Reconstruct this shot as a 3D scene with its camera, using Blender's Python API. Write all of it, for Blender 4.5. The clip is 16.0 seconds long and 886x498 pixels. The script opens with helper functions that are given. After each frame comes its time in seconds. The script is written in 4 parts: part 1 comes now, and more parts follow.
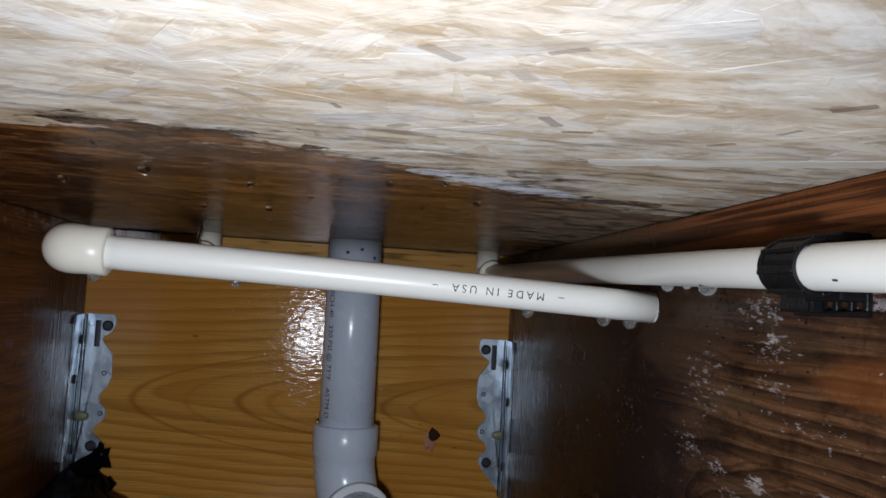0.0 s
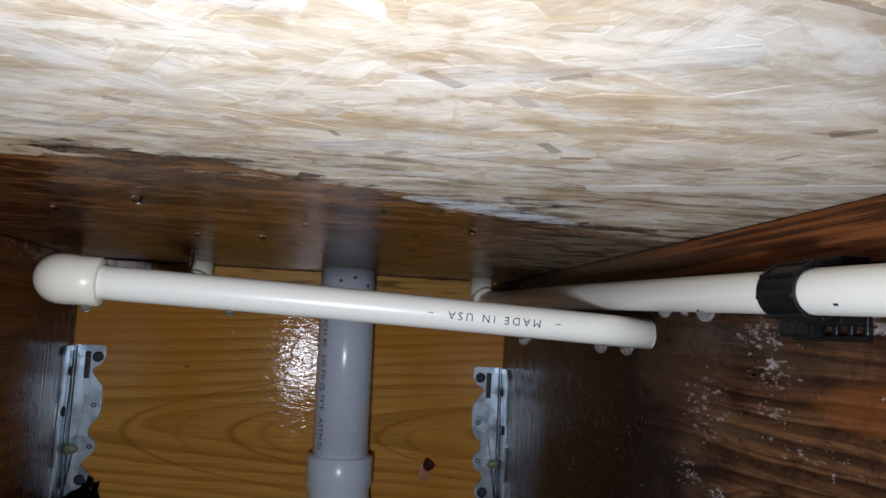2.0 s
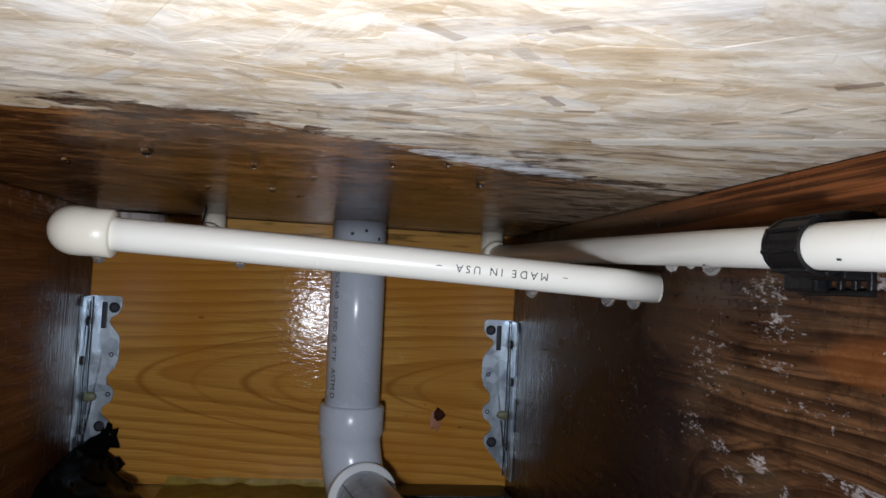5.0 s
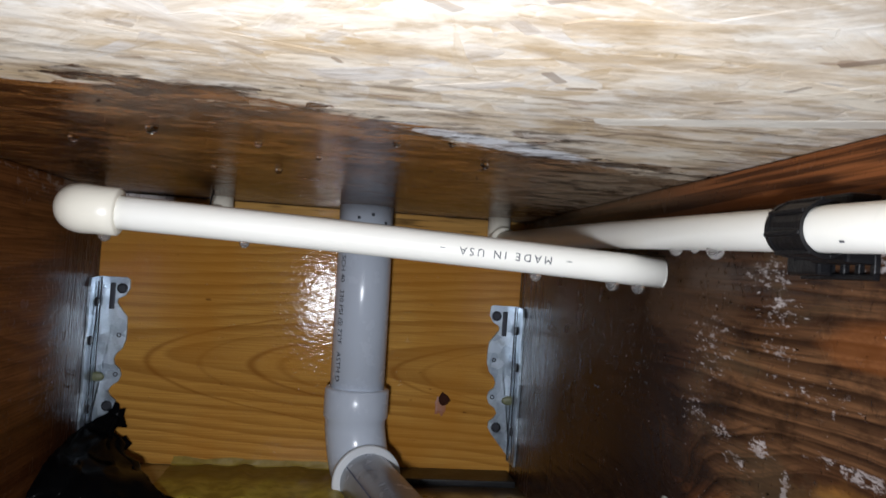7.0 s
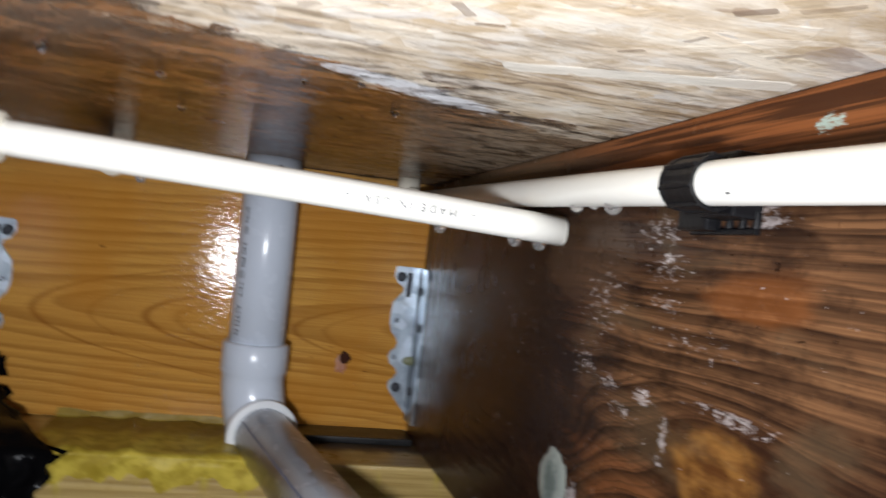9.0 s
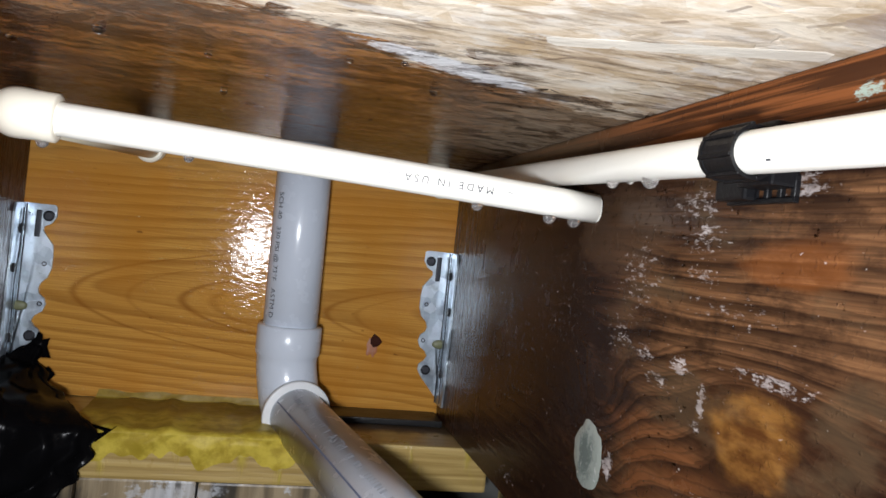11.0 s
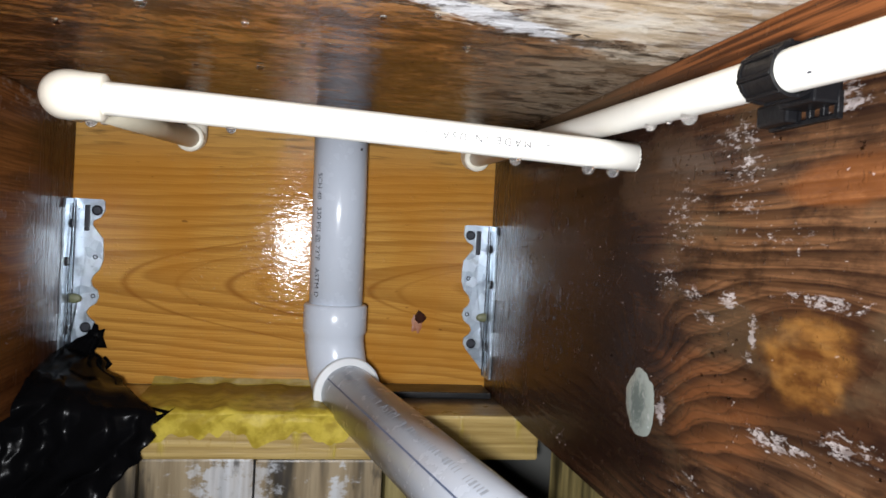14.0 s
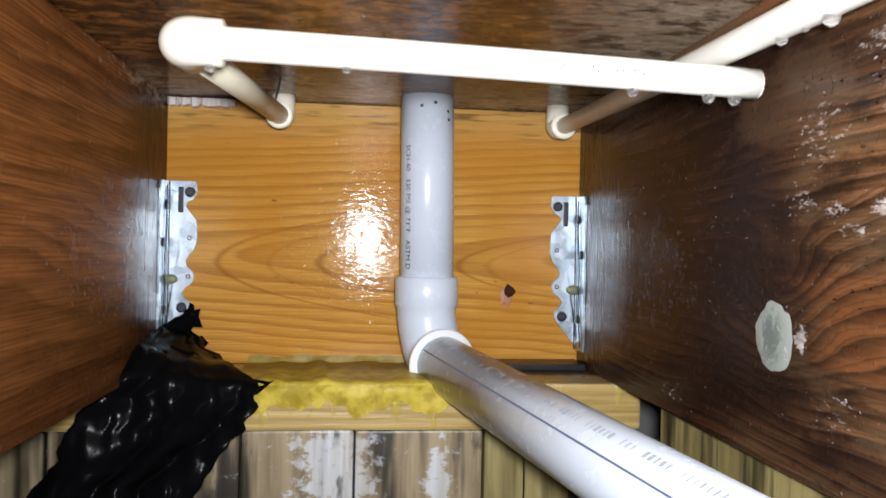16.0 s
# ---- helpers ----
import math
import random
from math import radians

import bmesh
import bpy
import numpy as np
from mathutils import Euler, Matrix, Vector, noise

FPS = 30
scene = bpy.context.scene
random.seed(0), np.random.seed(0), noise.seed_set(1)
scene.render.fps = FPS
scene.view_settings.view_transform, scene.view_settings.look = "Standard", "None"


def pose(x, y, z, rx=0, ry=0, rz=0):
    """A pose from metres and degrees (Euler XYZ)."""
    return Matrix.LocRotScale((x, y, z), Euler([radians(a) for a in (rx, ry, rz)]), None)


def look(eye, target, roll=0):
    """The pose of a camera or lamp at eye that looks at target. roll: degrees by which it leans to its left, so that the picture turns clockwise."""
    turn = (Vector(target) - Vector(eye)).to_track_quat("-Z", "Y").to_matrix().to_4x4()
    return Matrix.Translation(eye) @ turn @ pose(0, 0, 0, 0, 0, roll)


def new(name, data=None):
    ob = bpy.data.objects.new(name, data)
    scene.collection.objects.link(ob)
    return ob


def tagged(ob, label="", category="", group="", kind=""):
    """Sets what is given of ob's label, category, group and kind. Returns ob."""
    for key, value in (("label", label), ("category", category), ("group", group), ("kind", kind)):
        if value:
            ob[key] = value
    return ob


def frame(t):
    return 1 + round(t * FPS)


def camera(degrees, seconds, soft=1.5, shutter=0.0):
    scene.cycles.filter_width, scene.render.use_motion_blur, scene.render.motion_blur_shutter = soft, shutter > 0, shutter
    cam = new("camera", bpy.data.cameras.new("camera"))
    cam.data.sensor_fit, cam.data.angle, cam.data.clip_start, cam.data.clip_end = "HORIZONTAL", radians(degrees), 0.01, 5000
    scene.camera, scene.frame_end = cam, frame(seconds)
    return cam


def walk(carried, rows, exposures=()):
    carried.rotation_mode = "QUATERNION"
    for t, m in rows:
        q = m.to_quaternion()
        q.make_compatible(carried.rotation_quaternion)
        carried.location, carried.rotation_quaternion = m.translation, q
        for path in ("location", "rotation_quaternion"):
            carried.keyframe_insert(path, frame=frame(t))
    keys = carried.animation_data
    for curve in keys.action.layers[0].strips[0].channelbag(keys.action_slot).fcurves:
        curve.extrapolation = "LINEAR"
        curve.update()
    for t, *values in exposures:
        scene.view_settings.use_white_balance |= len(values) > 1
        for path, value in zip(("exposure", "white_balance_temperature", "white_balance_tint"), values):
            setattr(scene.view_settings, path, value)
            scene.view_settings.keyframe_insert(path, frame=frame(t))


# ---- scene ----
cam = camera(59.8, 16.0, soft=1.6, shutter=0.5)
PATH = [
    (0, (0.204, -0.693, 0.951), (0.487, 1.282, 1.095), 3.3),
    (0.5, (0.205, -0.691, 0.951), (0.488, 1.283, 1.105), 3.3),
    (1, (0.201, -0.692, 0.952), (0.502, 1.27, 1.191), 2.8),
    (1.5, (0.203, -0.691, 0.951), (0.489, 1.277, 1.156), 2.8),
    (2, (0.202, -0.691, 0.951), (0.504, 1.275, 1.167), 2.8),
    (2.5, (0.202, -0.692, 0.951), (0.507, 1.276, 1.13), 3.0),
    (3, (0.202, -0.691, 0.951), (0.541, 1.269, 1.16), 3.1),
    (3.5, (0.204, -0.691, 0.951), (0.55, 1.27, 1.138), 3.0),
    (4, (0.202, -0.693, 0.951), (0.555, 1.268, 1.123), 2.6),
    (4.5, (0.202, -0.693, 0.951), (0.507, 1.279, 1.089), 3.2),
    (4.7, (0.203, -0.693, 0.951), (0.486, 1.284, 1.057), 3.0),
    (6.8, (0.208, -0.693, 0.949), (0.446, 1.291, 1.021), 3.7),
    (7, (0.208, -0.693, 0.948), (0.456, 1.29, 1.011), 3.8),
    (7.5, (0.208, -0.694, 0.942), (0.466, 1.289, 0.927), 3.4),
    (8, (0.207, -0.695, 0.944), (0.504, 1.283, 0.951), 3.2),
    (8.5, (0.208, -0.696, 0.945), (0.518, 1.28, 0.958), 2.8),
    (9, (0.212, -0.693, 0.937), (0.693, 1.249, 0.951), 6.5),
    (9.2, (0.195, -0.704, 0.924), (0.713, 1.231, 0.981), 10.4),
    (11.3, (0.202, -0.7, 0.928), (0.631, 1.254, 0.916), 5.8),
    (11.5, (0.201, -0.701, 0.927), (0.629, 1.253, 0.919), 5.7),
    (12, (0.192, -0.712, 0.926), (0.6, 1.246, 0.902), 5.7),
    (12.5, (0.2, -0.705, 0.924), (0.588, 1.257, 0.911), 4.2),
    (13, (0.2, -0.71, 0.924), (0.584, 1.253, 0.915), 4.5),
    (13.5, (0.198, -0.704, 0.917), (0.562, 1.262, 0.892), 3.5),
    (14, (0.199, -0.704, 0.909), (0.545, 1.266, 0.88), 3.0),
    (14.5, (0.208, -0.702, 0.904), (0.472, 1.28, 0.884), -1.5),
    (15, (0.189, -0.704, 0.898), (0.403, 1.285, 0.914), -0.6),
    (15.5, (0.165, -0.708, 0.88), (0.35, 1.283, 0.921), 1.1),
    (16, (0.168, -0.693, 0.869), (0.383, 1.296, 0.877), 1.1),
]

# exposure of the phone's camera, in stops
EXPOSURES = [(0.0, -1.52, 5550, 10), (4.0, -1.6, 5700, 10), (4.7, -1.42, 5720, 10), (7.0, -1.0, 5750, 10), (9.0, -0.46, 5900, 10), (11.5, -0.31, 5950, 10), (13.0, -0.16, 6000, 10), (14.5, 0.1, 6000, 10), (16.0, 0.42, 6000, 10)]
walk(cam, [(t, look(eye, target, roll)) for t, eye, target, roll in PATH], EXPOSURES)

# ---- world and light ----
world = bpy.data.worlds.new("world")
scene.world = world
world.use_nodes = True
world.node_tree.nodes["Background"].inputs[0].default_value = (0.6, 0.7, 1.0, 1)
world.node_tree.nodes["Background"].inputs[1].default_value = 0.30

# the small white work light that is held beside the camera
LAMP = (0.178, -0.720, 0.888)
lamp_data = bpy.data.lights.new("handheld_light", "SPOT")
lamp_data.spot_size, lamp_data.spot_blend = radians(120), 1.0
lamp_data.shadow_soft_size, lamp_data.energy = 0.018, 15.0
lamp_data.color = (1.0, 0.97, 0.93)
lamp = new("handheld_light", lamp_data)
lamp.matrix_world = look(LAMP, (0.285, 0.0, 0.960))

# ---- dimensions ----
W = 0.368          # clear width between the joists
ZC = 1.0           # underside of the subfloor
ZJ = 0.768         # underside of joists and header
JT = 0.038         # thickness of the lumber


# ---- node helpers ----
class Mat:
    def __init__(self, name, **values):
        self.m = bpy.data.materials.new(name)
        self.m.use_nodes = True
        self.t = self.m.node_tree
        self.b = self.t.nodes["Principled BSDF"]
        for key, value in values.items():
            self.put(self.b, key.replace("_", " "), value)
        self.co = self.t.nodes.new("ShaderNodeTexCoord").outputs["Object"]

    def put(self, node, key, value):
        socket = node.inputs[key]
        if isinstance(value, bpy.types.NodeSocket):
            self.t.links.new(value, socket)
        elif isinstance(value, (tuple, list)) and len(value) == 3 and socket.type == "RGBA":
            socket.default_value = (*value, 1)
        else:
            socket.default_value = value

    def node(self, kind, values=(), out=0, operation="", use_clamp=False):
        n = self.t.nodes.new("ShaderNode" + kind)
        if operation:
            n.operation, n.use_clamp = operation, use_clamp
        for key, value in dict(values).items():
            self.put(n, key, value)
        return n.outputs[out]

    def math(self, op, a, b=0.0, c=0.0, clamp=False):
        return self.node("Math", {0: a, 1: b, 2: c}, operation=op, use_clamp=clamp)

    def scale(self, v, by, shift=(0, 0, 0)):
        return self.node("Mapping", {"Vector": v, "Scale": by, "Location": shift})

    def noise(self, v, scale, detail=4.0, rough=0.55, distort=0.0, out=0):
        return self.node("TexNoise", {"Vector": v, "Scale": scale, "Detail": detail, "Roughness": rough, "Distortion": distort}, out)

    def ramp(self, f, *stops, mode="LINEAR"):
        n = self.t.nodes.new("ShaderNodeValToRGB")
        n.color_ramp.interpolation = mode
        e = n.color_ramp.elements
        while len(e) < len(stops):
            e.new(0.5)
        for el, (pos, col) in zip(e, stops):
            el.position = pos
            el.color = (*col, 1) if isinstance(col, (tuple, list)) else (col, col, col, 1)
        self.put(n, 0, f)
        return n.outputs[0]

    def mix(self, f, a, b, blend="MIX"):
        n = self.t.nodes.new("ShaderNodeMix")
        n.data_type, n.blend_type = "RGBA", blend
        self.put(n, 0, f)
        self.put(n, 6, a)
        self.put(n, 7, b)
        return n.outputs[2]

    def xyz(self, v=None):
        n = self.t.nodes.new("ShaderNodeSeparateXYZ")
        self.put(n, 0, v or self.co)
        return n.outputs

    def smooth(self, v, lo, hi):
        n = self.t.nodes.new("ShaderNodeMapRange")
        n.interpolation_type = "SMOOTHSTEP"
        for key, value in (("Value", v), ("From Min", lo), ("From Max", hi)):
            self.put(n, key, value)
        return n.outputs[0]

    def blob(self, a, b, ca, cb, ra, rb):
        """1 at (ca, cb), falling to 0 about ra and rb away."""
        p = self.math("POWER", self.math("DIVIDE", self.math("SUBTRACT", a, ca), ra), 2)
        q = self.math("POWER", self.math("DIVIDE", self.math("SUBTRACT", b, cb), rb), 2)
        return self.math("EXPONENT", self.math("MULTIPLY", self.math("ADD", p, q), -1.0))

    def bump(self, height, strength=0.3, distance=0.001):
        self.put(self.b, "Normal", self.node("Bump", {"Height": height, "Strength": strength, "Distance": distance}))

    def color(self, c):
        self.put(self.b, "Base Color", c)
        return self


def wet_film(k, rough_lo, rough_hi, scale=60.0):
    """Roughness of a partly wet surface."""
    return k.math("MULTIPLY_ADD", k.noise(k.co, scale, 3), rough_hi - rough_lo, rough_lo)


# ---- materials ----
def make_header_wood():
    k = Mat("varnished_pine", Specular_IOR_Level=0.13)
    x, y, z = k.xyz()
    warp = k.noise(k.scale(k.co, (5, 5, 22)), 1.0, 3)
    zz = k.math("ADD", k.math("SUBTRACT", z, 0.864), k.math("MULTIPLY_ADD", warp, 0.014, -0.007))
    r = k.math("SQRT", k.math("ADD", k.math("POWER", zz, 2), 0.0009))
    r = k.math("ADD", r, k.math("MULTIPLY", x, -0.055))
    r = k.math("ADD", r, k.math("MULTIPLY", k.noise(k.math("MULTIPLY", r, 70.0), 1.0, 2), 0.010))
    ring = k.math("DIVIDE", r, 0.0078)
    s = k.math("FRACT", ring)
    strong = k.math("MULTIPLY_ADD", k.noise(k.math("MULTIPLY", k.math("FLOOR", ring), 3.7), 1.0, 1), 1.3, 0.15, clamp=True)
    line = k.ramp(s, (0.0, 0.0), (0.45, 0.12), (0.78, 0.75), (0.93, 1.0), (1.0, 0.0))
    rise = k.math("POWER", k.math("ADD", k.math("SUBTRACT", z, 0.857), k.math("MULTIPLY_ADD", warp, 0.010, -0.005)), 2)
    arches = None
    for tip, wide, thick, deep, lo, hi in ((0.044, 66.0, 0.0035, 0.9, 0.0, 0.22), (0.088, 75.0, 0.0030, 0.45, 0.0, 0.22), (0.132, 105.0, 0.0045, 1.0, 0.0, 0.23), (0.158, 120.0, 0.0050, 0.6, 0.0, 0.23), (0.257, 110.0, 0.0035, 0.8, 0.24, 0.40), (0.284, 120.0, 0.0035, 0.5, 0.24, 0.40)):
        p = k.math("SUBTRACT", k.math("SUBTRACT", x, k.math("MULTIPLY", rise, wide)), tip)
        a = k.math("MULTIPLY", k.math("EXPONENT", k.math("MULTIPLY", k.math("POWER", k.math("DIVIDE", p, thick), 2), -1.0)), deep)
        a = k.math("ADD", a, k.math("MULTIPLY", k.smooth(p, 0.0, 0.022), 0.10 * deep))
        a = k.math("MULTIPLY", a, k.math("MULTIPLY", k.smooth(x, lo - 0.01, lo + 0.01), k.smooth(x, hi, hi - 0.04)))
        arches = a if arches is None else k.math("MAXIMUM", arches, a)
    fine = k.noise(k.scale(k.co, (14, 14, 900)), 1.0, 3)
    base = k.mix(k.noise(k.scale(k.co, (6, 6, 14)), 1.0, 4), (0.50, 0.240, 0.038), (0.61, 0.345, 0.080))
    base = k.mix(k.math("MULTIPLY", k.math("MULTIPLY", line, strong), 0.58), base, (0.170, 0.054, 0.006))
    base = k.mix(k.math("MULTIPLY", arches, 0.62), base, (0.185, 0.060, 0.008))
    base = k.mix(k.math("MULTIPLY", k.smooth(fine, 0.35, 0.68), 0.40), base, (0.27, 0.095, 0.012))
    tint = k.noise(k.scale(k.co, (9, 9, 9)), 1.0, 3)
    base = k.mix(k.math("MULTIPLY", k.smooth(tint, 0.42, 0.66), 0.55), base, (0.42, 0.165, 0.016))
    # bleached, black-streaked strip along the top edge
    top = k.smooth(z, 0.955, 0.995)
    streak = k.smooth(k.noise(k.scale(k.co, (18, 18, 240)), 1.0, 4), 0.52, 0.68)
    base = k.mix(k.math("MULTIPLY", top, 0.45), base, (0.50, 0.33, 0.12))
    base = k.mix(k.math("MULTIPLY", k.math("MULTIPLY", top, streak), 0.75), base, (0.035, 0.022, 0.012))
    # small dark specks and water stains
    speck = k.smooth(k.noise(k.scale(k.co, (70, 70, 200)), 1.0, 2), 0.70, 0.76)
    base = k.mix(k.math("MULTIPLY", speck, 0.6), base, (0.10, 0.035, 0.01))
    k.color(base)
    drops = k.smooth(k.noise(k.scale(k.co, (210, 210, 300)), 1.0, 3, 0.6), 0.58, 0.72)
    wave = k.noise(k.scale(k.co, (34, 34, 70)), 1.0, 3)
    h = k.math("ADD", k.math("MULTIPLY", k.math("MULTIPLY", drops, k.smooth(wave, 0.40, 0.60)), 0.6), k.math("MULTIPLY", k.noise(k.scale(k.co, (110, 110, 300)), 1.0, 3), 0.6))
    k.bump(h, 0.42, 0.0009)
    k.put(k.b, "Roughness", wet_film(k, 0.04, 0.14, 45))
    return k.m


def make_joist_wood(name, side):
    """Wet, dark framing lumber with the grain along y; side 1 carries mildew and knots."""
    k = Mat(name)
    x, y, z = k.xyz()
    k.put(k.b, "Specular IOR Level", k.math("MULTIPLY_ADD", k.smooth(y, -0.14, -0.03), 0.30, 0.065) if side else k.math("MULTIPLY_ADD", k.blob(y, z, -0.01, 0.872, 0.060, 0.045), 0.26, 0.03))
    warp = k.noise(k.scale(k.co, (3, 2.6, 7)), 1.0, 2)
    ripple = k.noise(k.scale(k.co, (3, 9, 60)), 1.0, 3)
    v = k.math("ADD", z, k.math("MULTIPLY_ADD", warp, 0.044, -0.022))
    v = k.math("ADD", v, k.math("MULTIPLY_ADD", ripple, 0.010, -0.005))
    if side:
        for cy, cz, ry, rz, a in ((-0.340, 0.832, 0.05, 0.030, 0.022), (-0.468, 0.874, 0.045, 0.025, -0.020), (-0.345, 0.866, 0.026, 0.020, 0.024)):
            v = k.math("ADD", v, k.math("MULTIPLY", k.blob(y, z, cy, cz, ry, rz), a))
    else:
        for cy, cz, ry, rz, a in ((-0.13, 0.895, 0.05, 0.03, 0.02), (-0.30, 0.86, 0.06, 0.03, -0.02)):
            v = k.math("ADD", v, k.math("MULTIPLY", k.blob(y, z, cy, cz, ry, rz), a))
    s = k.math("FRACT", k.math("DIVIDE", v, 0.0085 if side else 0.017))
    line = k.ramp(s, (0.0, 0.05), (0.35, 0.2), (0.7, 0.8), (0.88, 1.0), (1.0, 0.05))
    thin = k.math("FRACT", k.math("DIVIDE", k.math("ADD", v, k.math("MULTIPLY", ripple, 0.004)), 0.0029))
    line = k.math("MAXIMUM", line, k.math("MULTIPLY", k.smooth(thin, 0.45, 0.85), 0.55 if side else 0.22))
    fine = k.noise(k.scale(k.co, (300, 12, 700)), 1.0, 4)
    big = k.noise(k.scale(k.co, (3, 5, 16)), 1.0, 3)
    if side:
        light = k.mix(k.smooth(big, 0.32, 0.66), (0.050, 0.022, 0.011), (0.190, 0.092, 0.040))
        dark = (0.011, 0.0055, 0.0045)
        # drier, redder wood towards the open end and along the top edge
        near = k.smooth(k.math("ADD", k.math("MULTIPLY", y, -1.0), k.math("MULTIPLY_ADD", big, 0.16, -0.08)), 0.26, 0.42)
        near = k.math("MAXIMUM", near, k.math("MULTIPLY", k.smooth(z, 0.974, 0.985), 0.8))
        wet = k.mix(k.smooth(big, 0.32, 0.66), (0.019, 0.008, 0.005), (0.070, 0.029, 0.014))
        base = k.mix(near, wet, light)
        amount = 0.95
    else:
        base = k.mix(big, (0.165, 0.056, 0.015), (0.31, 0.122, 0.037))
        # shade in the corner by the header, mixed into the wood colour
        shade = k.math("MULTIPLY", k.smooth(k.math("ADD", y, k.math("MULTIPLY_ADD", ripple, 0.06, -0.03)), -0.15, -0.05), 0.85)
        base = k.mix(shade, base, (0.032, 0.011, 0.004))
        # darker towards the lower edge
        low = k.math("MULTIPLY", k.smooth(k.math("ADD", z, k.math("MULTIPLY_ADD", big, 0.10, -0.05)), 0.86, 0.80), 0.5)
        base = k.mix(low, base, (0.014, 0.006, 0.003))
        dark = (0.034, 0.011, 0.004)
        amount = 0.62
    patchy = k.math("MULTIPLY_ADD", k.noise(k.scale(k.co, (8, 14, 45)), 1.0, 4), 1.5, 0.05, clamp=True)
    base = k.mix(k.math("MULTIPLY", k.math("MULTIPLY", line, patchy), amount), base, dark)
    base = k.mix(k.math("MULTIPLY", k.smooth(fine, 0.35, 0.65), 0.50), base, dark)
    blot = k.smooth(k.noise(k.scale(k.co, (20, 26, 60)), 1.0, 5, 0.65), 0.50, 0.66)
    base = k.mix(k.math("MULTIPLY", blot, 0.65 if side else 0.25), base, dark)
    if side:
        knot = k.math("MULTIPLY", k.smooth(k.math("ADD", k.blob(y, z, -0.468, 0.873, 0.028, 0.016), k.math("MULTIPLY_ADD", k.noise(k.scale(k.co, (34, 34, 60)), 1.0, 4), 1.2, -0.60)), 0.26, 0.62), 0.60)
        around = k.math("ADD", k.blob(y, z, -0.468, 0.873, 0.040, 0.024), k.math("MULTIPLY_ADD", k.noise(k.scale(k.co, (30, 30, 60)), 1.0, 4), 0.8, -0.4))
        base = k.mix(k.math("MULTIPLY", k.smooth(around, 0.20, 0.45), 0.5), base, (0.030, 0.012, 0.006))
        base = k.mix(knot, base, k.mix(k.smooth(k.noise(k.scale(k.co, (45, 45, 110)), 1.0, 4), 0.35, 0.65), (0.085, 0.030, 0.007), (0.31, 0.145, 0.032)))
        red = k.math("MULTIPLY", k.smooth(k.math("ADD", k.blob(y, z, -0.480, 0.933, 0.032, 0.010), k.math("MULTIPLY_ADD", ripple, 1.3, -0.65)), 0.30, 0.62), 0.36)
        base = k.mix(red, base, (0.25, 0.080, 0.018))
        ruddy = k.math("MULTIPLY", k.smooth(k.math("ADD", k.blob(y, z, -0.405, 0.842, 0.045, 0.022), k.math("MULTIPLY_ADD", ripple, 1.0, -0.5)), 0.25, 0.65), 0.5)
        base = k.mix(k.math("MULTIPLY", ruddy, k.math("MULTIPLY_ADD", line, -0.8, 0.9)), base, (0.22, 0.078, 0.024))
        damp = k.smooth(k.math("ADD", k.blob(y, z, -0.350, 0.945, 0.060, 0.022), k.math("MULTIPLY_ADD", k.noise(k.scale(k.co, (20, 26, 70)), 1.0, 5, 0.65), 1.4, -0.7)), 0.25, 0.70)
        base = k.mix(k.math("MULTIPLY", damp, 0.26), base, (0.145, 0.085, 0.046))
        olive = k.smooth(k.noise(k.scale(k.co, (18, 18, 40)), 1.0, 5, 0.6), 0.52, 0.66)
        base = k.mix(k.math("MULTIPLY", k.math("MULTIPLY", olive, near), 0.30), base, (0.105, 0.074, 0.040))
        strip_top = k.smooth(k.math("ADD", z, k.math("MULTIPLY", ripple, 0.004)), 0.980, 0.988)
        bands = k.smooth(k.noise(k.scale(k.co, (5, 7, 330)), 1.0, 3), 0.40, 0.54)
        orange = k.mix(bands, (0.21, 0.072, 0.022), (0.055, 0.020, 0.008))
        orange = k.mix(k.math("MULTIPLY", k.smooth(k.math("ADD", y, k.math("MULTIPLY_ADD", warp, 0.10, -0.05)), -0.40, -0.27), 0.75), orange, (0.130, 0.088, 0.052))
        base = k.mix(k.math("MULTIPLY", strip_top, 0.85), base, orange)
        # whitish mildew scuffs
        rag = k.noise(k.scale(k.co, (170, 170, 520)), 1.0, 6, 0.72)
        veil = k.math("MULTIPLY_ADD", k.noise(k.scale(k.co, (90, 90, 160)), 1.0, 3), 1.6, -0.35, clamp=True)
        zones = [(-0.418, 0.956, 0.030, 0.010, 1.05), (-0.427, 0.942, 0.020, 0.010, 1.05), (-0.425, 0.927, 0.018, 0.008, 0.95), (-0.418, 0.890, 0.010, 0.006, 1.25), (-0.386, 0.890, 0.012, 0.006, 1.15),
                 (-0.400, 0.881, 0.014, 0.005, 1.15), (-0.4345, 0.878, 0.004, 0.010, 1.35), (-0.432, 0.869, 0.008, 0.004, 1.1), (-0.474, 0.8945, 0.030, 0.0035, 1.3), (-0.478, 0.968, 0.016, 0.005, 1.2), (-0.375, 0.925, 0.028, 0.028, 0.85),
                 (-0.36, 0.893, 0.025, 0.016, 0.85), (-0.215, 0.782, 0.030, 0.010, 0.80), (-0.455, 0.841, 0.030, 0.005, 1.25), (-0.490, 0.849, 0.020, 0.006, 1.25), (-0.44, 0.915, 0.05, 0.012, 0.65), (-0.39, 0.805, 0.03, 0.015, 0.75), (-0.3620, 0.833, 0.007, 0.009, 1.5), (-0.484, 0.960, 0.012, 0.006, 1.3), (-0.13, 0.87, 0.05, 0.02, 0.55)]
        zone = None
        for cy, cz, ry, rz, a in zones:
            b = k.math("MULTIPLY", k.blob(y, z, cy, cz, ry, rz), a)
            zone = b if zone is None else k.math("MAXIMUM", zone, b)
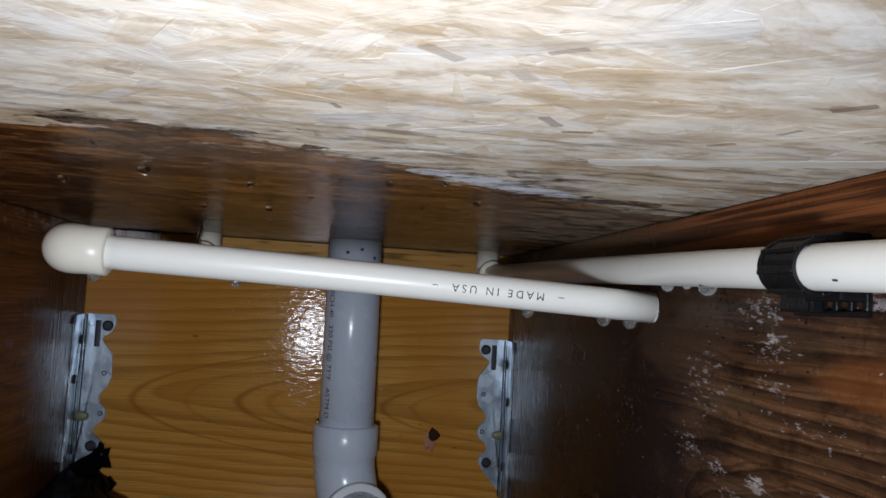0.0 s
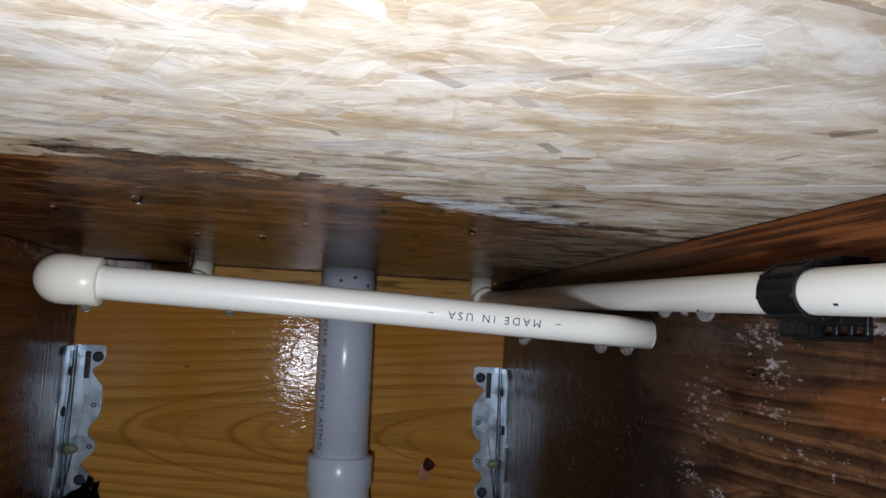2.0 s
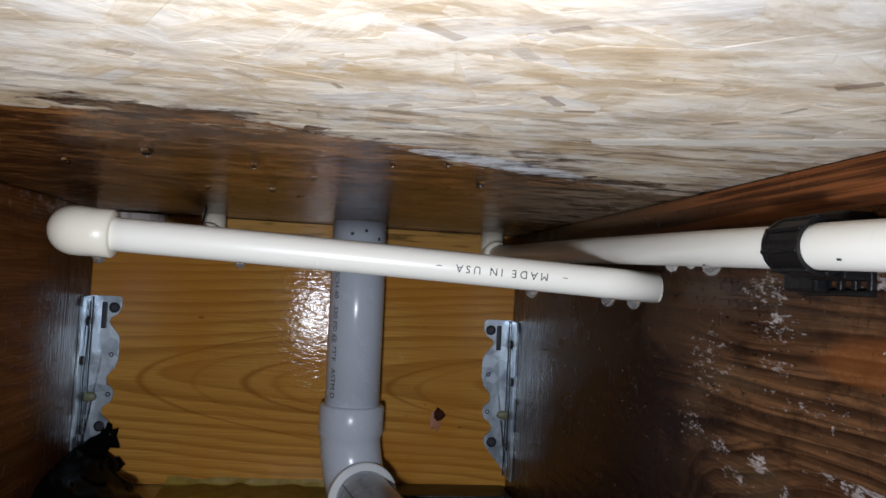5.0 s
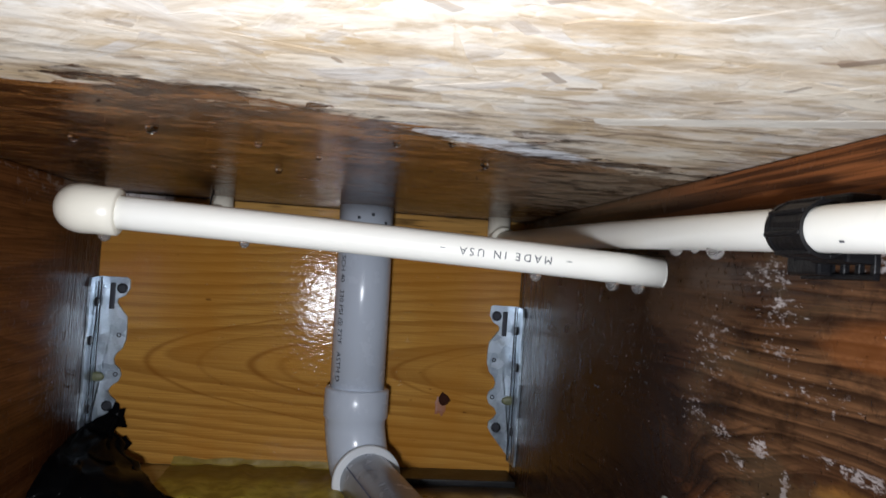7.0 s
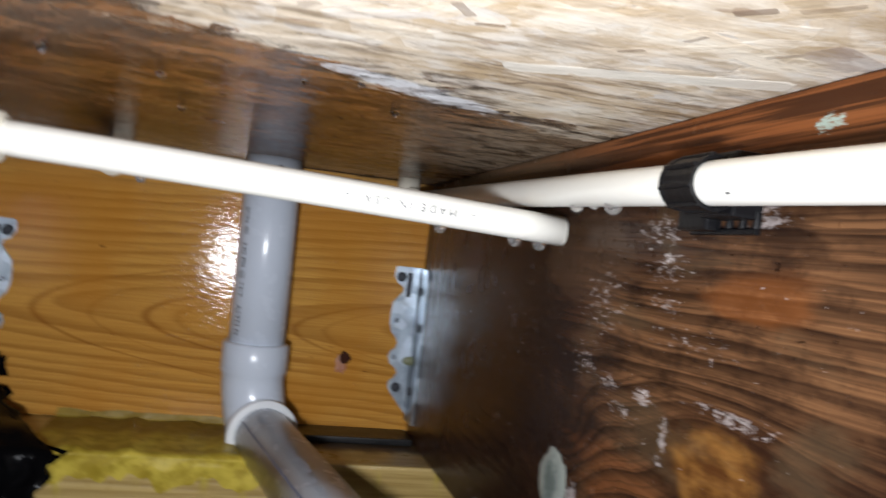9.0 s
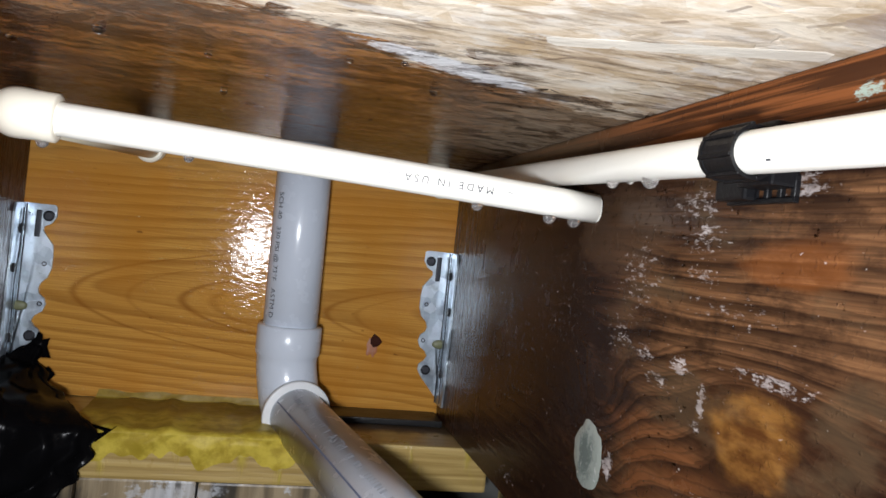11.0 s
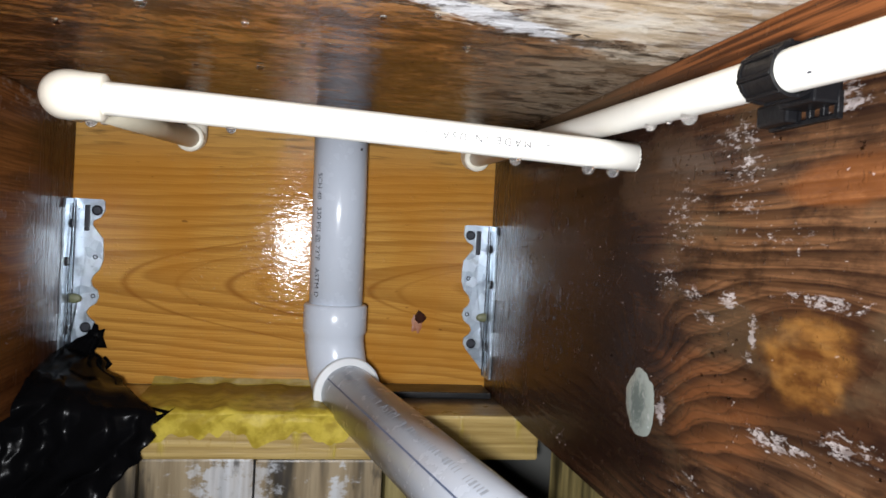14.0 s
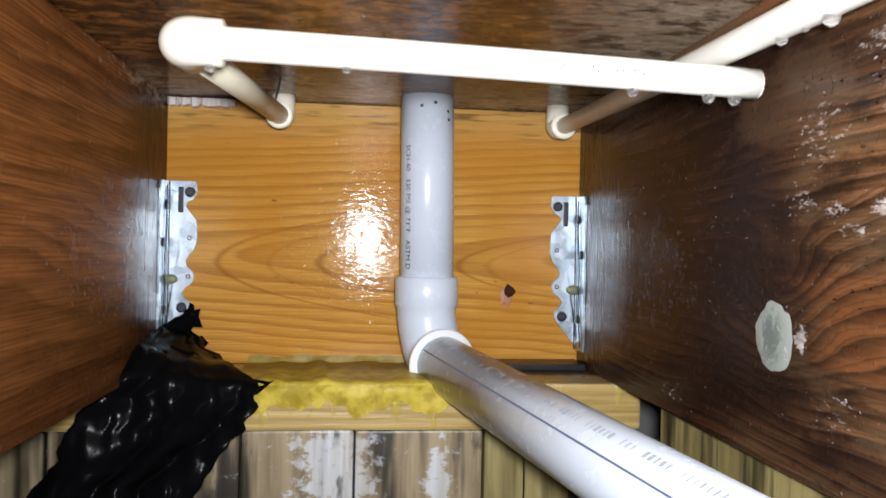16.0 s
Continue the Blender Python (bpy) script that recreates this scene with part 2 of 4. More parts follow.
        mould = k.smooth(k.math("ADD", k.math("MULTIPLY", zone, 0.235), rag), 0.72, 0.82)
        base = k.mix(k.math("MULTIPLY", mould, veil), base, (0.56, 0.51, 0.50))
        green = k.smooth(k.math("ADD", k.math("MULTIPLY", k.blob(y, z, -0.504, 0.987, 0.010, 0.005), 0.40), rag), 0.80, 0.90)
        base = k.mix(k.math("MULTIPLY", green, 0.8), base, (0.34, 0.45, 0.40))
        speck = k.smooth(k.noise(k.scale(k.co, (260, 260, 420)), 1.0, 2), 0.73, 0.78)
        speck = k.math("MULTIPLY", speck, k.smooth(z, 0.97, 0.94))
        base = k.mix(k.math("MULTIPLY", speck, 0.5), base, (0.5, 0.44, 0.42))
    else:
        rag = k.noise(k.scale(k.co, (60, 60, 190)), 1.0, 6, 0.7)
        corner = k.math("MULTIPLY", k.smooth(z, 0.968, 0.998), k.smooth(y, -0.30, -0.05))
        edge = k.smooth(k.math("ADD", k.math("MULTIPLY", corner, 0.24), rag), 0.64, 0.82)
        base = k.mix(k.math("MULTIPLY", edge, 0.55), base, (0.40, 0.33, 0.26))
    k.color(base)
    drops = k.smooth(k.noise(k.scale(k.co, (260, 260, 300)), 1.0, 2), 0.60, 0.72)
    grain = k.noise(k.scale(k.co, (200, 24, 420)), 1.0, 3)
    runs = k.math("MULTIPLY", k.noise(k.scale(k.co, (50, 420, 14)), 1.0, 3), k.smooth(y, -0.17, -0.05))
    k.bump(k.math("ADD", k.math("MULTIPLY", drops, 0.55), k.math("ADD", k.math("ADD", k.math("MULTIPLY", grain, 0.5), k.math("MULTIPLY", runs, 3.6 if side else 1.2)), k.math("MULTIPLY", line, -0.25))), 0.45, 0.0010)
    sheen = k.noise(k.scale(k.co, (50, 330, 9)), 1.0, 3)
    rough = k.mix(k.smooth(y, -0.15, -0.05), wet_film(k, 0.12, 0.36, 40), k.math("MULTIPLY_ADD", k.smooth(sheen, 0.35, 0.65), 0.22, 0.08))
    k.put(k.b, "Roughness", rough)
    return k.m


def make_osb():
    k = Mat("oriented_strand_board", Specular_IOR_Level=0.09)
    x, y, z = k.xyz()
    one = k.t.nodes.new("ShaderNodeNewGeometry").outputs["Random Per Island"]
    lay = k.t.nodes.new("ShaderNodeAttribute")
    lay.attribute_name = "turn"
    spin = k.t.nodes.new("ShaderNodeVectorRotate")
    spin.rotation_type = "Z_AXIS"
    k.put(spin, "Vector", k.co)
    k.put(spin, "Angle", k.math("MULTIPLY", lay.outputs["Fac"], -1.0))
    shift = k.t.nodes.new("ShaderNodeCombineXYZ")
    k.put(shift, 2, k.math("MULTIPLY", one, 9.0))
    adds = k.t.nodes.new("ShaderNodeVectorMath")
    k.put(adds, 0, spin.outputs[0])
    k.put(adds, 1, shift.outputs[0])
    own = adds.outputs[0]
    pick = k.math("ADD", k.math("MULTIPLY_ADD", one, 0.66, 0.12), k.math("MULTIPLY_ADD", k.noise(k.scale(own, (20, 90, 20)), 1.0, 5, 0.65), 0.7, -0.35), clamp=True)
    dry = k.ramp(pick, (0.0, (0.55, 0.42, 0.27)), (0.30, (0.66, 0.55, 0.41)), (0.60, (0.77, 0.68, 0.56)), (0.82, (0.60, 0.55, 0.50)), (0.93, (0.44, 0.32, 0.21)), (1.0, (0.33, 0.17, 0.10)))
    odd = k.math("MULTIPLY", k.smooth(one, 0.980, 0.985), 0.55)
    dry = k.mix(odd, dry, k.mix(k.smooth(k.math("FRACT", k.math("MULTIPLY", one, 400.0)), 0.4, 0.6), (0.28, 0.20, 0.16), (0.30, 0.12, 0.06)))
    fibre = k.noise(k.scale(own, (40, 150, 40)), 1.0, 4, 0.6)
    film = k.noise(k.scale(k.co, (14, 40, 14)), 1.0, 5, 0.6)
    cloud = k.noise(k.co, 11.0, 4)
    tone = k.noise(k.scale(k.co, (10, 26, 10), (5, 2, 0)), 1.0, 5, 0.6)
    dry = k.mix(k.math("MULTIPLY", k.smooth(tone, 0.50, 0.60), 0.70), dry, (0.44, 0.31, 0.165))
    dry = k.mix(k.math("MULTIPLY", k.smooth(tone, 0.46, 0.36), 0.6), dry, (0.80, 0.74, 0.63))
    dry = k.mix(k.math("MULTIPLY", k.smooth(fibre, 0.45, 0.75), 0.22), dry, (0.36, 0.27, 0.18))
    dry = k.mix(k.math("MULTIPLY", k.smooth(film, 0.45, 0.66), 0.30), dry, (0.60, 0.52, 0.44))
    dry = k.mix(k.math("MULTIPLY", k.smooth(cloud, 0.48, 0.66), 0.40), dry, (0.50, 0.51, 0.51))
    hair = k.noise(k.scale(own, (26, 190, 26)), 1.0, 5, 0.65)
    dry = k.mix(k.math("MULTIPLY", k.smooth(hair, 0.52, 0.70), 0.24), dry, (0.30, 0.21, 0.13))
    dry = k.mix(k.math("MULTIPLY", k.smooth(hair, 0.46, 0.30), 0.25), dry, (0.80, 0.74, 0.65))
    grime = k.smooth(k.noise(k.scale(k.co, (26, 130, 26)), 1.0, 6, 0.7), 0.47, 0.66)
    dry = k.mix(k.math("MULTIPLY", grime, k.math("MULTIPLY", k.smooth(y, -0.545, -0.44), 0.9)), dry, (0.15, 0.100, 0.060))
    chip = k.smooth(k.noise(k.scale(k.co, (34, 60, 34), (3, 1, 0)), 1.0, 3), 0.68, 0.74)
    dry = k.mix(k.math("MULTIPLY", chip, 0.5), dry, (0.24, 0.15, 0.10))
    mottle = k.noise(k.scale(k.co, (48, 85, 48), (2, 9, 0)), 1.0, 6, 0.66)
    dry = k.mix(k.math("MULTIPLY", k.smooth(mottle, 0.50, 0.64), 0.55), dry, (0.36, 0.26, 0.15))
    dry = k.mix(k.math("MULTIPLY", k.smooth(mottle, 0.47, 0.36), 0.50), dry, (0.74, 0.71, 0.66))
    pale = k.t.nodes.new("ShaderNodeAttribute")
    pale.attribute_name = "pale"
    dry = k.mix(k.math("MULTIPLY", pale.outputs["Fac"], 0.75), dry, (0.74, 0.70, 0.62))
    dry = k.mix(k.math("MULTIPLY", pale.outputs["Fac"], -0.9, clamp=True), dry, (0.16, 0.105, 0.070))
    # soaked, brown part; its edge runs aslant
    slope = k.math("MULTIPLY", k.math("MAXIMUM", k.math("SUBTRACT", x, 0.18), 0.0), 0.5)
    d = k.math("SUBTRACT", y, k.math("ADD", slope, -0.446))
    d = k.math("ADD", d, k.math("MULTIPLY_ADD", k.noise(k.scale(k.co, (16, 34, 20)), 1.0, 5, 0.70), 0.120, -0.060))
    d = k.math("ADD", d, k.math("MULTIPLY_ADD", one, 0.030, -0.015))
    wet = k.smooth(d, -0.008, 0.008)
    grey = k.smooth(x, 0.25, 0.36)
    brown = k.ramp(pick, (0.0, (0.11, 0.042, 0.011)), (0.4, (0.26, 0.108, 0.029)), (0.7, (0.060, 0.023, 0.007)), (0.9, (0.38, 0.20, 0.078)), (1.0, (0.030, 0.012, 0.005)))
    brown = k.mix(k.math("MULTIPLY", k.smooth(tone, 0.50, 0.62), 0.7), brown, (0.035, 0.013, 0.005))
    brown = k.mix(k.math("MULTIPLY", k.smooth(tone, 0.46, 0.36), 0.7), brown, (0.34, 0.155, 0.040))
    brown = k.mix(k.math("MULTIPLY", k.smooth(fibre, 0.45, 0.72), 0.55), brown, (0.040, 0.018, 0.010))
    brown = k.mix(k.math("MULTIPLY", k.smooth(hair, 0.40, 0.28), 0.35), brown, (0.26, 0.150, 0.070))
    brown = k.mix(k.math("MULTIPLY", k.smooth(hair, 0.50, 0.62), 0.28), brown, (0.012, 0.006, 0.003))
    lump = k.noise(k.scale(k.co, (30, 70, 30), (1, 7, 0)), 1.0, 5, 0.62)
    brown = k.mix(k.math("MULTIPLY", k.smooth(lump, 0.52, 0.60), 0.75), brown, (0.028, 0.011, 0.005))
    brown = k.mix(k.math("MULTIPLY", k.smooth(lump, 0.45, 0.37), 0.55), brown, (0.30, 0.135, 0.042))
    brown = k.mix(k.math("MULTIPLY", k.smooth(mottle, 0.50, 0.60), 0.7), brown, (0.030, 0.011, 0.005))
    brown = k.mix(k.math("MULTIPLY", k.smooth(mottle, 0.45, 0.36), 0.5), brown, (0.30, 0.125, 0.040))
    ash = k.ramp(pick, (0.0, (0.31, 0.23, 0.15)), (0.5, (0.42, 0.34, 0.25)), (0.8, (0.23, 0.16, 0.10)), (1.0, (0.12, 0.075, 0.045)))
    ash = k.mix(k.math("MULTIPLY", k.smooth(fibre, 0.45, 0.72), 0.55), ash, (0.08, 0.055, 0.04))
    ash = k.mix(k.math("MULTIPLY", k.smooth(lump, 0.53, 0.61), 0.75), ash, (0.055, 0.032, 0.018))
    rim = k.math("MULTIPLY", k.smooth(k.math("ADD", y, k.math("MULTIPLY_ADD", film, 0.16, -0.08)), -0.16, -0.04), 0.75)
    soaked = k.mix(k.math("MAXIMUM", k.math("MULTIPLY", grey, k.smooth(cloud, 0.30, 0.55)), rim), brown, ash)
    base = k.mix(wet, dry, soaked)
    # white bloom along the edge of the stain
    along = k.math("ADD", k.math("SUBTRACT", y, -0.418), k.math("MULTIPLY", k.math("SUBTRACT", x, 0.228), -0.55))
    bloom = k.blob(along, x, 0.0, 0.268, 0.013, 0.050)
    bloom = k.smooth(k.math("ADD", k.math("MULTIPLY", bloom, 0.54), k.noise(k.scale(k.co, (60, 130, 60)), 1.0, 6, 0.72)), 0.72, 0.84)
    base = k.mix(k.math("MULTIPLY", bloom, 0.9), base, (0.70, 0.71, 0.74))
    # dark splinters along the edge of the stain
    rim_dark = k.math("MULTIPLY", k.blob(d, x, 0.0, 0.10, 0.016, 9.0), k.smooth(mottle, 0.49, 0.57))
    base = k.mix(k.math("MULTIPLY", rim_dark, 0.8), base, (0.022, 0.011, 0.006))
    k.color(base)
    k.bump(k.math("ADD", k.math("ADD", fibre, k.math("MULTIPLY", hair, k.math("MULTIPLY_ADD", wet, 0.7, 0.3))), k.math("MULTIPLY", k.noise(k.scale(k.co, (90, 150, 90)), 1.0, 4), k.math("MULTIPLY_ADD", wet, 1.0, 0.5))), 0.45, 0.0012)
    gloss = k.math("MULTIPLY_ADD", k.noise(k.co, 35.0, 3), 0.26, 0.08)
    k.put(k.b, "Specular IOR Level", k.math("MULTIPLY_ADD", wet, 0.08, 0.09))
    k.put(k.b, "Roughness", k.math("ADD", k.math("MULTIPLY", wet, gloss), k.math("MULTIPLY", k.math("SUBTRACT", 1.0, wet), 0.68)))
    return k.m


def make_plastic(name, c, c2, rough=0.28, dirt_shade=0.25):
    k = Mat(name, Specular_IOR_Level=0.5)
    n = k.noise(k.co, 30.0, 4)
    base = k.mix(n, c, c2)
    smear = k.smooth(k.noise(k.scale(k.co, (60, 60, 25)), 1.0, 5, 0.65), 0.58, 0.78)
    base = k.mix(k.math("MULTIPLY", smear, dirt_shade), base, tuple(0.62 * v for v in c))
    k.color(base)
    k.bump(k.noise(k.co, 260.0, 3), 0.12, 0.0005)
    k.put(k.b, "Roughness", wet_film(k, rough - 0.08, rough + 0.14, 70))
    return k.m


def make_zinc():
    k = Mat("galvanised_steel", Metallic=0.85)
    cell = k.node("TexVoronoi", {"Vector": k.co, "Scale": 130.0}, 1)
    base = k.mix(k.node("RGBToBW", {0: cell}), (0.27, 0.32, 0.38), (0.52, 0.59, 0.66))
    stain = k.smooth(k.noise(k.co, 55.0, 4), 0.52, 0.72)
    k.color(k.mix(k.math("MULTIPLY", stain, 0.55), base, (0.16, 0.17, 0.18)))
    k.put(k.b, "Roughness", wet_film(k, 0.20, 0.48, 80))
    k.bump(k.noise(k.co, 300.0, 3), 0.30, 0.0007)
    return k.m


def make_plain(name, c, rough=0.6, spread=0.35, scale=60.0, bump=0.2, **more):
    k = Mat(name, **more)
    k.color(k.mix(k.noise(k.co, scale, 4), tuple(v * (1 - spread) for v in c), tuple(min(1, v * (1 + spread)) for v in c)))
    k.put(k.b, "Roughness", wet_film(k, rough - 0.1, rough + 0.1))
    k.bump(k.noise(k.co, scale * 5, 3), bump, 0.001)
    return k.m


def make_post(name, c, c2, painted):
    """Weathered lumber with upright grain; painted: with worn white patches."""
    k = Mat(name)
    x, y, z = k.xyz()
    grain = k.noise(k.scale(k.co, (120, 120, 7)), 1.0, 5, 0.6)
    streak = k.noise(k.scale(k.co, (38, 38, 4)), 1.0, 3)
    base = k.mix(k.smooth(grain, 0.35, 0.65), c, c2)
    base = k.mix(k.smooth(streak, 0.48, 0.62), base, tuple(v * 0.15 for v in c))
    if painted:
        rag = k.noise(k.scale(k.co, (75, 75, 95)), 1.0, 5, 0.7)
        zone = k.math("MAXIMUM", k.blob(x, z, 0.152, 0.695, 0.030, 0.05), k.math("MULTIPLY", k.blob(x, z, 0.232, 0.69, 0.012, 0.04), 0.8))
        paint = k.math("MULTIPLY", k.smooth(k.math("ADD", k.math("MULTIPLY", zone, 0.36), rag), 0.62, 0.74), k.math("MULTIPLY_ADD", grain, 1.6, -0.2, clamp=True))
        base = k.mix(k.math("MULTIPLY", paint, 0.9), base, (0.60, 0.63, 0.68))
        black = k.smooth(k.math("ADD", k.math("MULTIPLY", k.blob(x, z, 0.06, 0.70, 0.05, 0.06), 0.12), k.noise(k.scale(k.co, (60, 60, 20)), 1.0, 4)), 0.60, 0.70)
        base = k.mix(k.math("MULTIPLY", black, 0.8), base, (0.03, 0.025, 0.022))
    k.color(base)
    k.bump(grain, 0.6, 0.0015)
    k.put(k.b, "Roughness", wet_film(k, 0.25, 0.6, 40))
    return k.m


HEADER = make_header_wood()
JOIST_R = make_joist_wood("soaked_dark_lumber", 1)
JOIST_L = make_joist_wood("red_brown_lumber", 0)
OSB = make_osb()
CREAM = make_plastic("cream_plastic", (0.83, 0.81, 0.73), (0.87, 0.85, 0.79), 0.30, 0.12)
FITTING = make_plastic("aged_cream_plastic", (0.80, 0.75, 0.62), (0.85, 0.81, 0.70), 0.30, 0.15)
TAN = make_plastic("dull_cream_plastic", (0.62, 0.56, 0.42), (0.72, 0.67, 0.53), 0.36, 0.5)
GREY = make_plastic("grey_plastic", (0.55, 0.60, 0.69), (0.61, 0.66, 0.75), 0.22, 0.10)
CEMENT = make_plastic("pale_solvent_cement", (0.70, 0.72, 0.74), (0.78, 0.80, 0.82), 0.35, 0.1)
BLACK = make_plain("black_plastic", (0.005, 0.005, 0.006), 0.38, 0.3, 80, 0.3, Specular_IOR_Level=0.3)
FILM = make_plain("black_plastic_film", (0.003, 0.003, 0.0035), 0.20, 0.3, 30, 0.15, Specular_IOR_Level=0.035)
ZINC = make_zinc()
NAIL = make_plain("dark_nail_steel", (0.03, 0.032, 0.04), 0.45, 0.3, 200, 0.2, Metallic=0.6)
INK = make_plain("black_ink", (0.03, 0.035, 0.05), 0.5, 0.5, 400, 0.0)
BLUE_INK = make_plain("faded_blue_ink", (0.10, 0.13, 0.22), 0.5, 0.4, 300, 0.0)
FAINT_INK = make_plain("faint_grey_ink", (0.33, 0.36, 0.42), 0.5, 0.4, 300, 0.0)


def make_plate():
    k = Mat("yellowish_lumber")
    x, y, z = k.xyz()
    grain = k.noise(k.scale(k.co, (9, 160, 260)), 1.0, 4)
    base = k.mix(k.smooth(grain, 0.3, 0.7), (0.30, 0.20, 0.06), (0.48, 0.35, 0.13))
    run = k.noise(k.scale(k.co, (60, 20, 14)), 1.0, 4)
    zone = k.math("MULTIPLY", k.smooth(x, 0.085, 0.13), k.smooth(x, 0.26, 0.22))
    high = k.math("MULTIPLY", zone, k.math("MULTIPLY_ADD", k.smooth(z, 0.736, 0.764), 0.9, 0.1))
    glue = k.smooth(k.math("ADD", k.math("MULTIPLY", high, 0.10), run), 0.60, 0.74)
    base = k.mix(k.math("MULTIPLY", glue, 0.85), base, k.mix(run, (0.26, 0.19, 0.014), (0.54, 0.43, 0.05)))
    # shadow on the sill top along the header's foot, painted dark brown
    foot_shade = k.math("MULTIPLY", k.smooth(k.math("ADD", y, k.math("MULTIPLY_ADD", run, 0.05, -0.025)), -0.075, -0.055), k.smooth(x, 0.20, 0.25))
    base = k.mix(k.math("MULTIPLY", foot_shade, 0.9), base, (0.030, 0.015, 0.008))
    k.color(base)
    k.bump(k.math("ADD", grain, k.math("MULTIPLY", glue, 1.4)), 0.4, 0.0014)
    k.put(k.b, "Roughness", wet_film(k, 0.18, 0.45, 50))
    return k.m


PLATE = make_plate()


def make_foam():
    k = Mat("yellow_glue")
    x, y, z = k.xyz()
    n = k.noise(k.co, 70.0, 5, 0.6)
    base = k.mix(k.smooth(n, 0.35, 0.65), (0.33, 0.24, 0.022), (0.55, 0.43, 0.060))
    # shade in the angle below the header, put into the glue's colour
    dirt_shade = k.smooth(k.math("ADD", y, k.math("MULTIPLY_ADD", n, 0.05, -0.025)), -0.055, -0.035)
    base = k.mix(k.math("MULTIPLY", dirt_shade, 0.70), base, (0.16, 0.095, 0.014))
    k.color(base)
    k.bump(k.noise(k.co, 160.0, 4), 0.4, 0.0012)
    k.put(k.b, "Roughness", wet_film(k, 0.32, 0.60, 60))
    k.put(k.b, "Specular IOR Level", 0.22)
    return k.m


FOAM = make_foam()
POST = make_post("worn_painted_wood", (0.20, 0.15, 0.085), (0.33, 0.26, 0.16), True)
POST_DARK = make_post("greenish_treated_wood", (0.20, 0.16, 0.06), (0.33, 0.27, 0.11), False)
KNOT = make_plain("dark_knot", (0.040, 0.013, 0.007), 0.75, 0.5, 150, 0.5, Specular_IOR_Level=0.1)
KNOT_PALE = make_plain("pinkish_knot_wood", (0.33, 0.125, 0.052), 0.4, 0.4, 120, 0.4)


def make_resin():
    k = Mat("greyish_dried_resin", Specular_IOR_Level=0.5)
    x, y, z = k.xyz()
    n = k.noise(k.co, 190.0, 5, 0.65)
    core = k.math("ADD", k.blob(y, z, -0.337, 0.831, 0.0085, 0.0120), k.math("MULTIPLY_ADD", n, 2.2, -1.1))
    base = k.mix(k.smooth(core, 0.10, 0.75), (0.27, 0.30, 0.275), (0.12, 0.145, 0.135))
    k.color(k.mix(k.math("MULTIPLY", k.smooth(n, 0.56, 0.68), 0.6), base, (0.50, 0.52, 0.49)))
    k.bump(n, 0.35, 0.0008)
    k.put(k.b, "Roughness", wet_film(k, 0.10, 0.36, 90))
    return k.m


PITCH = make_resin()
SLIVER = make_plain("pale_splintered_wood", (0.58, 0.52, 0.50), 0.6, 0.3, 120, 0.5)
SOIL = make_plain("damp_soil", (0.06, 0.045, 0.035), 0.9, 0.4, 14, 0.9)
BLOCK = make_plain("grey_concrete", (0.12, 0.12, 0.11), 0.8, 0.25, 9, 0.6)
OLIVE = make_plain("olive_putty", (0.16, 0.17, 0.09), 0.4, 0.4, 140, 0.3)


def make_water():
    k = Mat("water", Roughness=0.02, IOR=1.33, Transmission_Weight=1.0)
    k.color((1, 1, 1))
    return k.m


def make_bead():
    # white in the base colour stands in for light gathered by clear drops
    k = Mat("glint_white_water", Roughness=0.04, IOR=1.36, Transmission_Weight=0.90, Specular_IOR_Level=0.8)
    k.color(k.mix(k.noise(k.co, 140.0, 2), (0.55, 0.52, 0.50), (0.92, 0.91, 0.90)))
    return k.m


WATER = make_water()
BEAD = make_bead()


# ---- mesh helpers ----
def part(name, bm, material, parent=None, label="", smooth=False):
    """Links a bmesh, in world metres, as one object, under a parent if given."""
    me = bpy.data.meshes.new(name)
    bm.normal_update()
    bm.to_mesh(me)
    bm.free()
    me.materials.append(material)
    if smooth:
        for p in me.polygons:
            p.use_smooth = True
    ob = new(name, me)
    if parent:
        ob.parent = parent
        ob.matrix_parent_inverse = base_of(parent).inverted()
    if label:
        tagged(ob, label)
    return ob


def base_of(ob):
    """World matrix of a thing or part, without waiting for an update."""
    m = ob.matrix_basis.copy()
    if ob.parent:
        m = base_of(ob.parent) @ ob.matrix_parent_inverse @ m
    return m


def thing(name, at, label, category, group="", kind=""):
    ob = new(name)
    ob.matrix_basis = Matrix.Translation(at)
    ob.empty_display_size = 0.02
    return tagged(ob, label, category, group, kind)


def box(x0, x1, y0, y1, z0, z1, bevel=0.0, segs=2, bm=None):
    bm = bm or bmesh.new()
    geo = bmesh.ops.create_cube(bm, size=1.0, matrix=Matrix.Translation(((x0 + x1) / 2, (y0 + y1) / 2, (z0 + z1) / 2)) @ Matrix.Diagonal((x1 - x0, y1 - y0, z1 - z0, 1)))
    if bevel:
        edges = list({e for v in geo["verts"] for e in v.link_edges})
        bmesh.ops.bevel(bm, geom=edges, offset=bevel, segments=segs, affect="EDGES", profile=0.6)
    return bm


def frames_along(points):
    pts = [Vector(p) for p in points]
    side = None
    out = []
    for i, p in enumerate(pts):
        d = (pts[min(i + 1, len(pts) - 1)] - pts[max(i - 1, 0)]).normalized()
        if side is None:
            side = d.cross(Vector((0, 0, 1)))
            if side.length < 0.2:
                side = d.cross(Vector((0, 1, 0)))
        side = (side - d * side.dot(d)).normalized()
        out.append((p, d, side, d.cross(side)))
    return out


